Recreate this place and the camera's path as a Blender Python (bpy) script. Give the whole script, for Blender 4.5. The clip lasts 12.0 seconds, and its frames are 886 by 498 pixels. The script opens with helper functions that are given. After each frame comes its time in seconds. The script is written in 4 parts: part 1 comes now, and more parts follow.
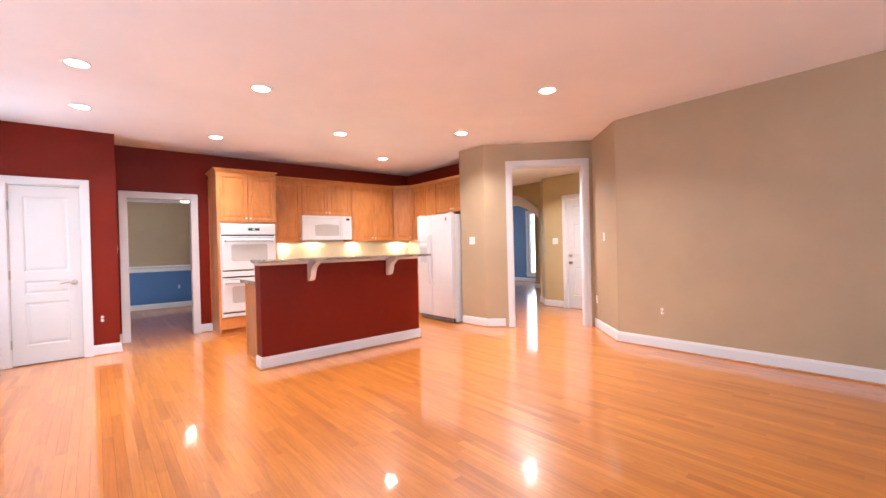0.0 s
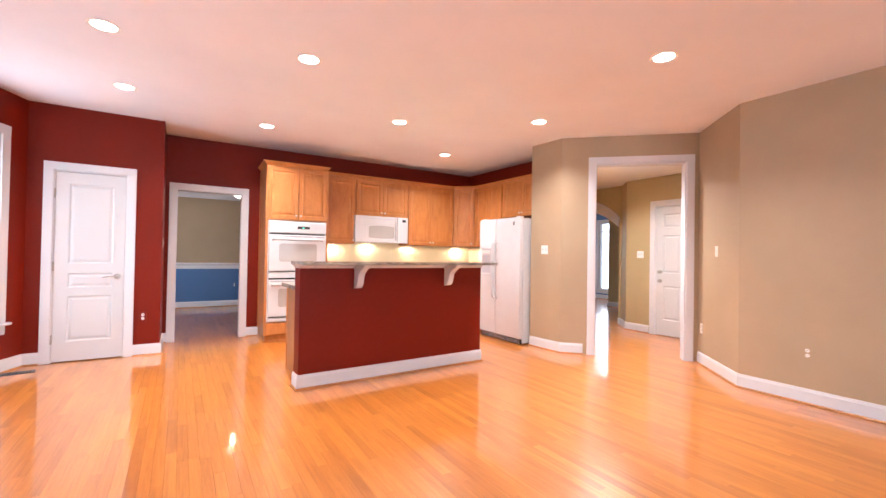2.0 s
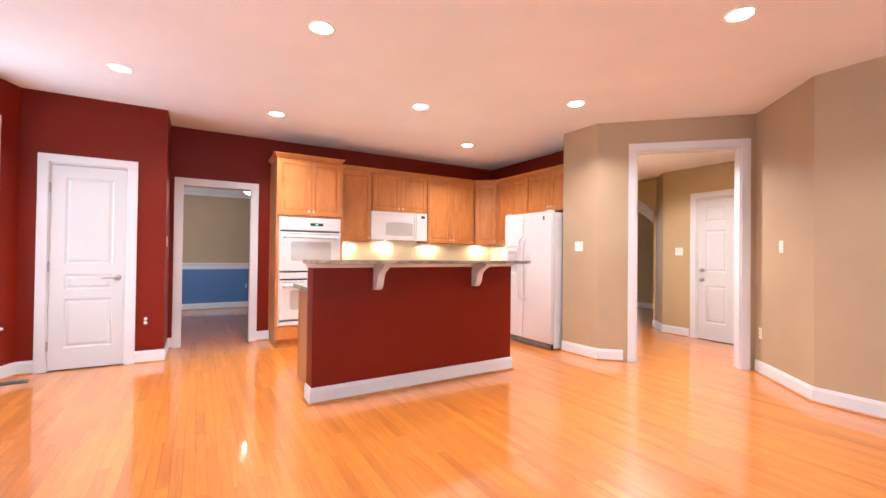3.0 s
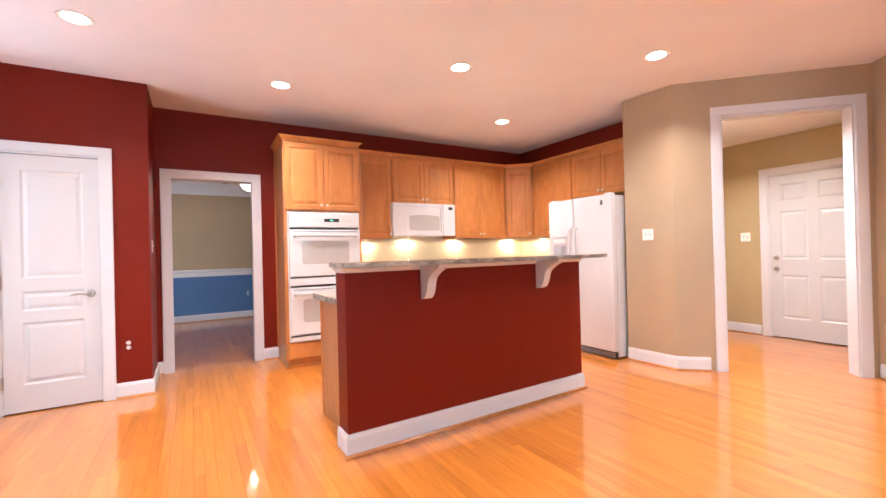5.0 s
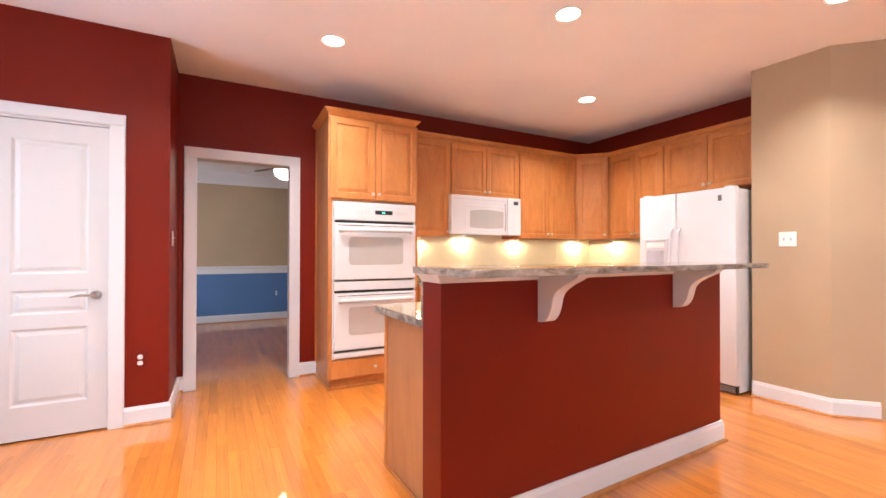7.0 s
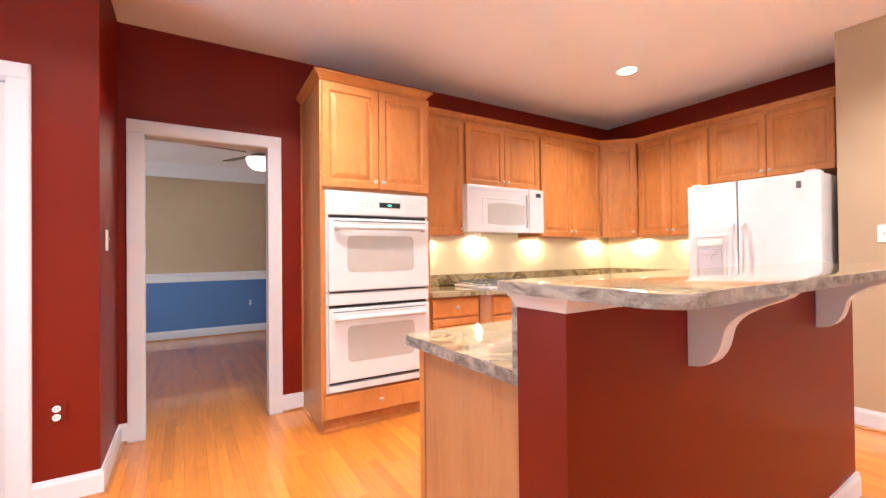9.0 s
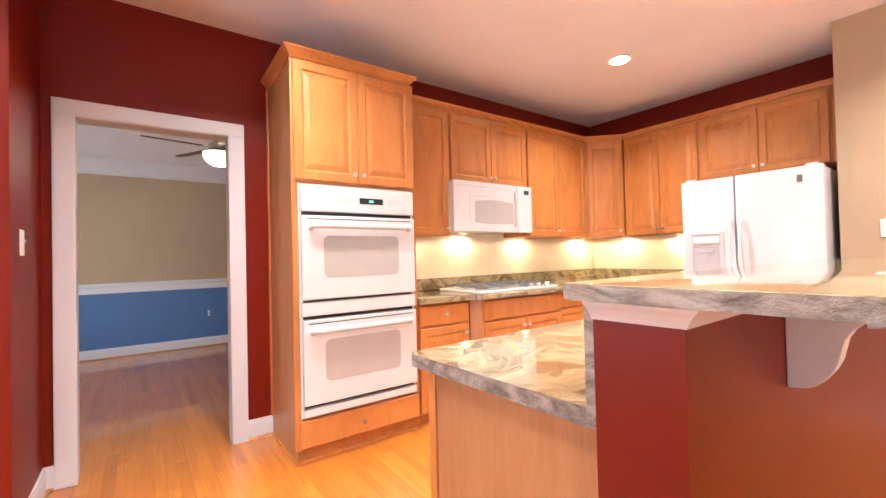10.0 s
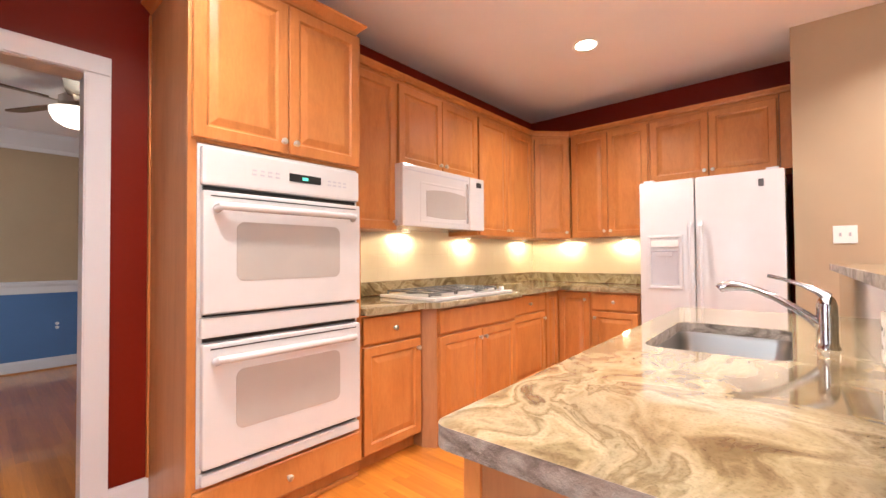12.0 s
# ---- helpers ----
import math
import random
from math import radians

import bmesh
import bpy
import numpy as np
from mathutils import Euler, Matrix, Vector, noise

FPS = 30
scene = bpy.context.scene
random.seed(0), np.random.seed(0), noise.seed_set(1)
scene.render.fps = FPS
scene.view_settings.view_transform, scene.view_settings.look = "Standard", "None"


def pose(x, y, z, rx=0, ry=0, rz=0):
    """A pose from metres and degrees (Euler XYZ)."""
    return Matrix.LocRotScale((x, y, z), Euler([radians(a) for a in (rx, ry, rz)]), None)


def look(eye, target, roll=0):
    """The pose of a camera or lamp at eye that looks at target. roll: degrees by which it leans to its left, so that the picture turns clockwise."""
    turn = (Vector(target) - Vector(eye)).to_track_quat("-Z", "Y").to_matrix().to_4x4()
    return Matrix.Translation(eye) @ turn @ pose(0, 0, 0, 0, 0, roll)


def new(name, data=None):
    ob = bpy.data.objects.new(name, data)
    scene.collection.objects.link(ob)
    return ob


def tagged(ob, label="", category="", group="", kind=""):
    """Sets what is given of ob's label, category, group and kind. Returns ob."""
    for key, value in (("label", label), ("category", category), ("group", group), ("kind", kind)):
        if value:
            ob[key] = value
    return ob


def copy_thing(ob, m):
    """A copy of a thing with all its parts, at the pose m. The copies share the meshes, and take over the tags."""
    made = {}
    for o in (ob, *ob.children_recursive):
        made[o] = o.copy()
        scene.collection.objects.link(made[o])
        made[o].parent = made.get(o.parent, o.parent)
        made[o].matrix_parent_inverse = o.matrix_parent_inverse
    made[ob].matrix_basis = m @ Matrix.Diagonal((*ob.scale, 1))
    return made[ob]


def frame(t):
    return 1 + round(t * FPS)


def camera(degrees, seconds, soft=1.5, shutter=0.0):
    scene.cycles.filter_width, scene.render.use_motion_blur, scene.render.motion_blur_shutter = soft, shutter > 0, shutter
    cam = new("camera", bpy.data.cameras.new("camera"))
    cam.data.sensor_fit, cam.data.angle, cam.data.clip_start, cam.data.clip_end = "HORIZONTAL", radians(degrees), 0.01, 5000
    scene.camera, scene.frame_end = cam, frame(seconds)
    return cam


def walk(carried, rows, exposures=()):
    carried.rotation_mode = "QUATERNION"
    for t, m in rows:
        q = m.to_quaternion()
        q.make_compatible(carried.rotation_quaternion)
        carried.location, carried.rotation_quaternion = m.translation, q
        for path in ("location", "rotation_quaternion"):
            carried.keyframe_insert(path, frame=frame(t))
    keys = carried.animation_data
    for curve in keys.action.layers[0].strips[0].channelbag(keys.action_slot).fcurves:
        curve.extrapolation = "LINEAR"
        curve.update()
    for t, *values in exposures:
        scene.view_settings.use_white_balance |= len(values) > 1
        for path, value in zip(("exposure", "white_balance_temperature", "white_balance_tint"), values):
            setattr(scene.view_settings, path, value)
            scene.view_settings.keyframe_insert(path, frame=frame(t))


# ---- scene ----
cam = camera(93.3, 12.0)
PATH = [
    (0, (-0.042, -0.191, 1.242), (1.235, 1.348, 1.228), -1.4),
    (0.5, (0.081, -0.002, 1.261), (1.306, 1.579, 1.24), -0.9),
    (1, (0.173, 0.147, 1.257), (1.342, 1.769, 1.256), -0.2),
    (1.5, (0.278, 0.334, 1.247), (1.386, 1.999, 1.258), 0.4),
    (2, (0.353, 0.522, 1.229), (1.416, 2.216, 1.255), 1.0),
    (2.5, (0.418, 0.75, 1.217), (1.438, 2.47, 1.245), 1.4),
    (4.5, (0.518, 1.687, 1.184), (1.547, 3.402, 1.192), -1.4),
    (5, (0.5, 1.946, 1.2), (1.524, 3.664, 1.209), -1.4),
    (5.5, (0.496, 2.168, 1.191), (1.502, 3.897, 1.206), -1.6),
    (6, (0.509, 2.425, 1.192), (1.475, 4.176, 1.203), -1.4),
    (6.5, (0.499, 2.648, 1.186), (1.445, 4.41, 1.204), -0.8),
    (7, (0.482, 2.891, 1.207), (1.426, 4.654, 1.222), 0.1),
    (9, (0.553, 3.719, 1.218), (1.595, 5.426, 1.236), -0.6),
    (9.5, (0.553, 3.891, 1.22), (1.658, 5.558, 1.249), -0.8),
    (10, (0.595, 4.063, 1.201), (1.769, 5.682, 1.236), -1.4),
    (10.5, (0.64, 4.231, 1.203), (1.893, 5.789, 1.234), -1.7),
    (11, (0.68, 4.382, 1.193), (2.016, 5.87, 1.234), -1.8),
    (11.5, (0.71, 4.561, 1.187), (2.128, 5.97, 1.228), -0.9),
    (12, (0.743, 4.691, 1.186), (2.242, 6.014, 1.226), -0.4),
]
walk(cam, [(t, look(eye, target, roll)) for t, eye, target, roll in PATH],
     [(0.0, 0.29, 6050, 10), (4.5, 0.24, 6150, 10), (7.2, 0.22, 6250, 10), (9.2, 0.40, 6350, 10), (10.6, 0.44, 6450, 10), (12.0, 0.14, 6550, 9)])

# ---- world and large lights ----
CEIL, CEIL_LOW = 2.75, 2.54
world = bpy.data.worlds.new("world")
scene.world = world
world.use_nodes = True
sky = world.node_tree.nodes.new("ShaderNodeTexSky")
sky.sky_type, sky.sun_disc = "NISHITA", False
sky.sun_elevation, sky.sun_rotation = radians(40), radians(200)
world.node_tree.nodes["Background"].inputs[1].default_value = 0.12
world.node_tree.links.new(sky.outputs[0], world.node_tree.nodes["Background"].inputs[0])


def lamp(name, kind, m, watts, colour, **more):
    data = bpy.data.lights.new(name, kind)
    data.energy, data.color = watts, colour
    if kind == "AREA":
        data.shape, data.size, data.size_y = "RECTANGLE", more["w"], more["h"]
        if "r" in more:
            data.shape, data.size = "DISK", more["r"] * 2
        data.spread = radians(more.get("spread", 180))
    else:
        data.shadow_soft_size = more["r"]
    if kind == "SPOT":
        data.spot_size, data.spot_blend = radians(more["cone"]), more["blend"]
    ob = new(name, data)
    ob.matrix_world = m
    return ob


sun = bpy.data.lights.new("sun", "SUN")
sun.energy, sun.angle, sun.color = 1.5, radians(10), (1.0, 0.95, 0.88)
sun_ob = new("sun", sun)
sun_ob.matrix_world = look((0, 0, 0), (0.25, -0.72, -0.64))

DAY = (0.810, 0.892, 1.000)
WARM = (1.0, 0.905, 0.86)
# daylight area lamps: bay and tall blue-room window; rear, side, dining and north unseen
# added fill from unseen rear windows, for the ceiling and island front
lamp("fill_back", "AREA", look((0.2, -3.95, 1.5), (0.2, 0, 2.8)), 60, DAY, w=3.4, h=1.9)
lamp("fill_back", "AREA", look((3.3, -3.95, 1.5), (3.3, 0, 1.6)), 34, DAY, w=1.4, h=1.9)
# unseen left windows; tilted up and narrowed so they light the ceiling
lamp("daylight_side", "AREA", look((-3.05, 2.0, 1.5), (-1.4, 2.1, 3.6)), 52, DAY, w=2.2, h=1.9, spread=120)
lamp("daylight_side", "AREA", look((-3.05, -0.9, 1.5), (-1.4, -0.8, 3.6)), 30, DAY, w=2.2, h=1.9, spread=120)
lamp("daylight_bay", "AREA", look((-1.36, 5.74, 1.45), (-0.36, 5.33, 1.45)), 28, DAY, w=0.9, h=1.8)
lamp("daylight_dining", "AREA", look((-1.9, 9.0, 1.4), (1.0, 10.8, 1.2)), 19, (0.88, 0.93, 1.0), w=1.8, h=1.6, spread=110)
lamp("blue_room_daylight_fill", "AREA", look((10.8, 8.28, 1.3), (8.0, 7.4, 1.0)), 6, (0.85, 0.92, 1.0), w=0.6, h=1.8)
# added fill at an unseen north window, spilling through the arch
lamp("blue_room_daylight_fill", "AREA", look((9.2, 11.3, 1.4), (9.2, 8, 1.2)), 30, (0.85, 0.92, 1.0), w=1.6, h=1.6)

CANS = [(-0.124, 4.17), (-0.125, 5.43), (1.18, 3.88), (1.21, 5.96), (2.47, 4.89), (3.42, 2.31), (3.77, 3.96), (3.75, 5.92)]
for cx, cy in CANS:
    lamp("can_lamp", "AREA", pose(cx, cy, CEIL - 0.02), 26 if cx > 1 else 11, WARM, r=0.07, w=0, h=0, spread=132)
lamp("can_lamp", "AREA", pose(5.42, 4.27, CEIL_LOW - 0.02), 58, WARM, r=0.07, w=0, h=0, spread=149)
lamp("fan_bulb", "POINT", pose(1.26, 8.76, 2.10), 9, (1.0, 0.85, 0.65), r=0.09)
PUCKS = [(2.40, 7.055, 1.362), (2.99, 7.055, 1.388), (3.765, 7.055, 1.362), (4.775, 7.06, 1.362), (5.015, 6.66, 1.362), (5.015, 6.075, 1.362)]
for px_, py_, pz_ in PUCKS:
    lamp("puck_lamp", "SPOT", pose(px_, py_, pz_ - 0.012), 9.2, (1.0, 0.82, 0.52), r=0.025, cone=176, blend=0.1)

# ---- materials ----


def shader(name, colour, rough=0.5, metal=0.0, coat=0.0):
    m = bpy.data.materials.new(name)
    m.use_nodes = True
    b = m.node_tree.nodes["Principled BSDF"]
    b.inputs["Base Color"].default_value = (*colour, 1)
    b.inputs["Roughness"].default_value = rough
    b.inputs["Metallic"].default_value = metal
    b.inputs["Coat Weight"].default_value = coat
    b.inputs["Coat Roughness"].default_value = 0.06
    return m, m.node_tree.nodes, m.node_tree.links, b


def noise_node(ns, ls, coord, scale, detail=4.0, rough=0.55, stretch=(1, 1, 1), distort=0.0):
    mp = ns.new("ShaderNodeMapping")
    mp.inputs["Scale"].default_value = stretch
    ls.new(coord, mp.inputs["Vector"])
    n = ns.new("ShaderNodeTexNoise")
    n.inputs["Scale"].default_value, n.inputs["Detail"].default_value = scale, detail
    n.inputs["Roughness"].default_value, n.inputs["Distortion"].default_value = rough, distort
    ls.new(mp.outputs[0], n.inputs["Vector"])
    return n


def ramp(ns, ls, fac, stops):
    r = ns.new("ShaderNodeValToRGB")
    while len(r.color_ramp.elements) < len(stops):
        r.color_ramp.elements.new(0.5)
    for e, (p, c) in zip(r.color_ramp.elements, stops):
        e.position, e.color = p, (*c, 1)
    ls.new(fac, r.inputs[0])
    return r


def mixed(ns, ls, fac, a, b, how="MIX"):
    n = ns.new("ShaderNodeMix")
    n.data_type, n.blend_type = "RGBA", how
    for sock, v in ((n.inputs[0], fac), (n.inputs[6], a), (n.inputs[7], b)):
        if isinstance(v, (int, float)):
            sock.default_value = v
        elif isinstance(v, tuple):
            sock.default_value = (*v, 1)
        else:
            ls.new(v, sock)
    return n.outputs[2]


def bump(ns, ls, b, height, strength, dist=0.002):
    n = ns.new("ShaderNodeBump")
    n.inputs["Strength"].default_value, n.inputs["Distance"].default_value = strength, dist
    ls.new(height, n.inputs["Height"])
    ls.new(n.outputs[0], b.inputs["Normal"])


def paint(name, colour, rough=0.5, vary=0.06, relief=0.12, scale=140):
    """Rolled wall paint: faint mottling and an orange-peel relief."""
    m, ns, ls, b = shader(name, colour, rough)
    co = ns.new("ShaderNodeNewGeometry").outputs["Position"]
    big = noise_node(ns, ls, co, 1.3, 5)
    dark = tuple(c * (1 - vary) for c in colour)
    lite = tuple(min(1, c * (1 + vary)) for c in colour)
    ls.new(ramp(ns, ls, big.outputs[0], [(0.3, dark), (0.7, lite)]).outputs[0], b.inputs["Base Color"])
    fine = noise_node(ns, ls, co, scale, 3)
    bump(ns, ls, b, fine.outputs[0], relief, 0.0015)
    rr = ns.new("ShaderNodeMapRange")
    rr.inputs["To Min"].default_value, rr.inputs["To Max"].default_value = rough * 0.88, min(1, rough * 1.12)
    ls.new(big.outputs[0], rr.inputs[0])
    ls.new(rr.outputs[0], b.inputs["Roughness"])
    return m


def wood(name, dark, mid, light, rough=0.3, stretch=(9, 9, 0.9), coat=0.2, per_piece=False, world_co=False, relief=0.05):
    m, ns, ls, b = shader(name, mid, rough, 0, coat)
    if world_co:
        co = ns.new("ShaderNodeNewGeometry").outputs["Position"]
    else:
        co = ns.new("ShaderNodeTexCoord").outputs["Object"]
    info = ns.new("ShaderNodeObjectInfo").outputs["Random"]
    if per_piece:
        isl = ns.new("ShaderNodeNewGeometry").outputs["Random Per Island"]
        add = ns.new("ShaderNodeMath")
        add.operation = "ADD"
        ls.new(info, add.inputs[0]), ls.new(isl, add.inputs[1])
        fr = ns.new("ShaderNodeMath")
        fr.operation = "FRACT"
        ls.new(add.outputs[0], fr.inputs[0])
        info = fr.outputs[0]
    sc = ns.new("ShaderNodeVectorMath")
    sc.operation = "SCALE"
    sc.inputs[0].default_value = (17.0, 31.0, 13.0)
    ls.new(info, sc.inputs["Scale"])
    ad = ns.new("ShaderNodeVectorMath")
    ls.new(co, ad.inputs[0]), ls.new(sc.outputs[0], ad.inputs[1])
    co = ad.outputs[0]
    g1 = noise_node(ns, ls, co, 3.2, 7, 0.62, stretch, 0.6)
    g2 = noise_node(ns, ls, co, 30, 4, 0.6, stretch)
    g3 = noise_node(ns, ls, co, 1.6, 3)
    col = ramp(ns, ls, g1.outputs[0], [(0.28, dark), (0.5, mid), (0.74, light)]).outputs[0]
    fine = ramp(ns, ls, g2.outputs[0], [(0.3, (0.90, 0.885, 0.87)), (0.65, (1.03, 1.03, 1.03))]).outputs[0]
    col = mixed(ns, ls, 0.7, col, fine, "MULTIPLY")
    blot = ramp(ns, ls, g3.outputs[0], [(0.3, (0.86, 0.83, 0.80)), (0.7, (1.08, 1.08, 1.08))]).outputs[0]
    col = mixed(ns, ls, 0.8, col, blot, "MULTIPLY")
    if per_piece:
        tone = ramp(ns, ls, info, [(0.0, (0.80, 0.74, 0.66)), (0.22, (0.93, 0.91, 0.88)), (0.7, (1.02, 1.02, 1.02)), (1.0, (1.10, 1.16, 1.22))]).outputs[0]
        col = mixed(ns, ls, 1.0, col, tone, "MULTIPLY")
    ls.new(col, b.inputs["Base Color"])
    bump(ns, ls, b, g2.outputs[0], relief, 0.001)
    return m


def granite_material():
    m, ns, ls, b = shader("granite", (0.5, 0.42, 0.3), 0.07, 0, 0.4)
    co = ns.new("ShaderNodeNewGeometry").outputs["Position"]

    def bend(src, scale, amount, detail):
        n = noise_node(ns, ls, src, scale, detail, 0.5)
        v = ns.new("ShaderNodeVectorMath")
        v.operation = "MULTIPLY_ADD"
        ls.new(n.outputs["Color"], v.inputs[0])
        v.inputs[1].default_value = (amount, amount, amount)
        ls.new(src, v.inputs[2])
        return v.outputs[0]

    swirl = bend(bend(co, 1.45, 0.9, 2), 3.6, 0.30, 3)
    flow = noise_node(ns, ls, swirl, 2.4, 9, 0.6, (0.9, 2.3, 2.0), 0.5)
    veins = ramp(ns, ls, flow.outputs[0], [(0.28, (0.08, 0.055, 0.027)), (0.38, (0.17, 0.12, 0.06)), (0.45, (0.31, 0.24, 0.135)), (0.52, (0.41, 0.34, 0.22)), (0.57, (0.215, 0.16, 0.085)), (0.63, (0.37, 0.30, 0.19)), (0.69, (0.135, 0.098, 0.052)), (0.82, (0.31, 0.245, 0.15))]).outputs[0]
    grey = noise_node(ns, ls, swirl, 1.2, 5, 0.6, (1, 2, 1), 1.0)
    gfac = ramp(ns, ls, grey.outputs[0], [(0.50, (0, 0, 0)), (0.68, (0.62, 0.62, 0.62))]).outputs[0]
    col = mixed(ns, ls, gfac, veins, (0.15, 0.112, 0.062))
    speck = noise_node(ns, ls, co, 150, 3, 0.7)
    sp = ramp(ns, ls, speck.outputs[0], [(0.34, (0.70, 0.68, 0.66)), (0.48, (1, 1, 1)), (0.7, (1.08, 1.07, 1.04))]).outputs[0]
    col = mixed(ns, ls, 0.7, col, sp, "MULTIPLY")
    ls.new(col, b.inputs["Base Color"])
    return m


def granite_edge_material():
    """The chiselled, unpolished edge of the slabs."""
    m, ns, ls, b = shader("granite_edge", (0.33, 0.3, 0.29), 0.5, 0, 0)
    co = ns.new("ShaderNodeNewGeometry").outputs["Position"]
    blot = noise_node(ns, ls, co, 9, 6, 0.65, (1, 1, 2.2), 1.2)
    col = ramp(ns, ls, blot.outputs[0], [(0.32, (0.09, 0.07, 0.055)), (0.44, (0.19, 0.158, 0.135)), (0.55, (0.31, 0.27, 0.235)), (0.68, (0.42, 0.37, 0.31))]).outputs[0]
    ls.new(col, b.inputs["Base Color"])
    rough = noise_node(ns, ls, co, 45, 5, 0.65)
    bump(ns, ls, b, rough.outputs[0], 0.9, 0.008)
    return m


def plain(name, colour, rough=0.4, metal=0.0, coat=0.0, relief=0.04, scale=220):
    m, ns, ls, b = shader(name, colour, rough, metal, coat)
    co = ns.new("ShaderNodeTexCoord").outputs["Object"]
    n = noise_node(ns, ls, co, scale, 2)
    big = noise_node(ns, ls, co, 6, 4)
    ls.new(ramp(ns, ls, big.outputs[0], [(0.3, tuple(c * 0.95 for c in colour)), (0.7, colour)]).outputs[0], b.inputs["Base Color"])
    bump(ns, ls, b, n.outputs[0], relief, 0.0008)
    return m


def glowing(name, colour, strength):
    m, ns, ls, b = shader(name, colour, 0.5)
    b.inputs["Emission Color"].default_value = (*colour, 1)
    b.inputs["Emission Strength"].default_value = strength
    return m


RED = paint("red_paint", (0.172, 0.0110, 0.0028), 0.42, 0.08)
RED.node_tree.nodes["Principled BSDF"].inputs["Specular IOR Level"].default_value = 0.2
TAN = paint("tan_paint", (0.415, 0.308, 0.196), 0.5)
OLIVE = paint("olive_tan_paint", (0.47, 0.36, 0.195), 0.5)
BLUE = paint("blue_paint", (0.075, 0.17, 0.36), 0.5)
CEILING_WHITE = paint("ceiling_white", (0.87, 0.87, 0.92), 0.85, 0.03, 0.3, 90)
TRIM = paint("trim_white", (0.66, 0.655, 0.68), 0.42, 0.02, 0.04, 60)
DOOR_WHITE = paint("door_white", (0.60, 0.595, 0.61), 0.33, 0.02, 0.08, 90)
ENAMEL = plain("white_enamel", (0.63, 0.62, 0.62), 0.18, 0, 0.4, 0.02)
FRIDGE_WHITE = plain("fridge_white", (0.60, 0.595, 0.61), 0.28, 0, 0.2, 0.16, 300)
BLACK = plain("black_plastic", (0.012, 0.012, 0.012), 0.35)
GREY_GLASS = plain("grey_oven_glass", (0.44, 0.41, 0.38), 0.10, 0, 0.5, 0.0)
CHROME = plain("chrome", (0.56, 0.56, 0.58), 0.12, 1.0, 0, 0.0)
NICKEL = plain("brushed_nickel", (0.62, 0.60, 0.57), 0.3, 1.0, 0, 0.05)
STEEL = plain("stainless_steel", (0.40, 0.39, 0.375), 0.33, 1.0, 0, 0.06)
IRON = plain("grey_cast_iron", (0.10, 0.10, 0.105), 0.55)
DARK_NICKEL = plain("aged_nickel", (0.48, 0.45, 0.42), 0.28, 1.0, 0, 0.05)
PLATE = plain("white_plate", (0.82, 0.80, 0.77), 0.35)
SLOT = plain("dark_slot", (0.03, 0.028, 0.026), 0.6)
GREY_PLASTIC = plain("pale_grey_plastic", (0.46, 0.46, 0.51), 0.4)
MAPLE = wood("honey_maple", (0.44, 0.160, 0.041), (0.53, 0.203, 0.055), (0.58, 0.24, 0.070), 0.36, (3, 3, 0.8), 0.12)
MAPLE_PANEL = wood("pale_maple_veneer", (0.36, 0.155, 0.06), (0.44, 0.20, 0.085), (0.49, 0.24, 0.11), 0.38, (4, 4, 0.5), 0.1)
OAK = wood("oak_strip", (0.46, 0.150, 0.021), (0.57, 0.195, 0.028), (0.63, 0.234, 0.040), 0.32, (14, 0.7, 14), 0.9, True, True, 0.012)
SHOE = wood("oak_shoe", (0.36, 0.14, 0.04), (0.46, 0.19, 0.06), (0.52, 0.24, 0.09), 0.3, (6, 6, 6), 0.1, False, True)
BLADE = wood("dark_blade", (0.05, 0.028, 0.016), (0.09, 0.05, 0.03), (0.14, 0.08, 0.05), 0.4, (6, 6, 6), 0.1)
GRANITE = granite_material()
GRANITE_EDGE = granite_edge_material()
TILE = paint("cream_tile", (0.68, 0.58, 0.43), 0.36, 0.07, 0.15, 60)
GROUT = paint("grout", (0.66, 0.565, 0.42), 0.8, 0.05, 0.2)
SUBFLOOR = paint("subfloor", (0.10, 0.05, 0.02), 0.8)
BULB = glowing("bulb", (1.0, 0.93, 0.82), 14.0)
PUCK_GLOW = glowing("puck_glow", (1.0, 0.85, 0.55), 10.0)
BOWL = glowing("frosted_bowl", (1.0, 0.9, 0.78), 3.0)
CLOCK = glowing("clock_digits", (0.1, 0.8, 0.55), 0.7)
GRASS = paint("lawn", (0.07, 0.11, 0.03), 0.9, 0.3)
# glow that stands in for an overexposed outdoors
BACKGLOW = glowing("blown_out_view", (0.93, 0.96, 1.0), 2.2)
glass, gn, gl, gb = shader("window_glass", (1, 1, 1), 0.02)
gb.inputs["Transmission Weight"].default_value = 1.0
gb.inputs["IOR"].default_value = 1.1

# ---- mesh helpers ----


def box(bm, x0, y0, z0, x1, y1, z1, bevel=0.0):
    vs = [bm.verts.new(p) for p in ((x0, y0, z0), (x1, y0, z0), (x1, y1, z0), (x0, y1, z0), (x0, y0, z1), (x1, y0, z1), (x1, y1, z1), (x0, y1, z1))]
    fs = [bm.faces.new([vs[i] for i in f]) for f in ((3, 2, 1, 0), (4, 5, 6, 7), (0, 1, 5, 4), (1, 2, 6, 5), (2, 3, 7, 6), (3, 0, 4, 7))]
    if bevel:
        es = {e for f in fs for e in f.edges}
        bmesh.ops.bevel(bm, geom=list(es), offset=bevel, segments=2, affect="EDGES", profile=0.6)


def B(x0, y0, z0, x1, y1, z1, bevel=0.0):
    bm = bmesh.new()
    box(bm, x0, y0, z0, x1, y1, z1, bevel)
    return bm


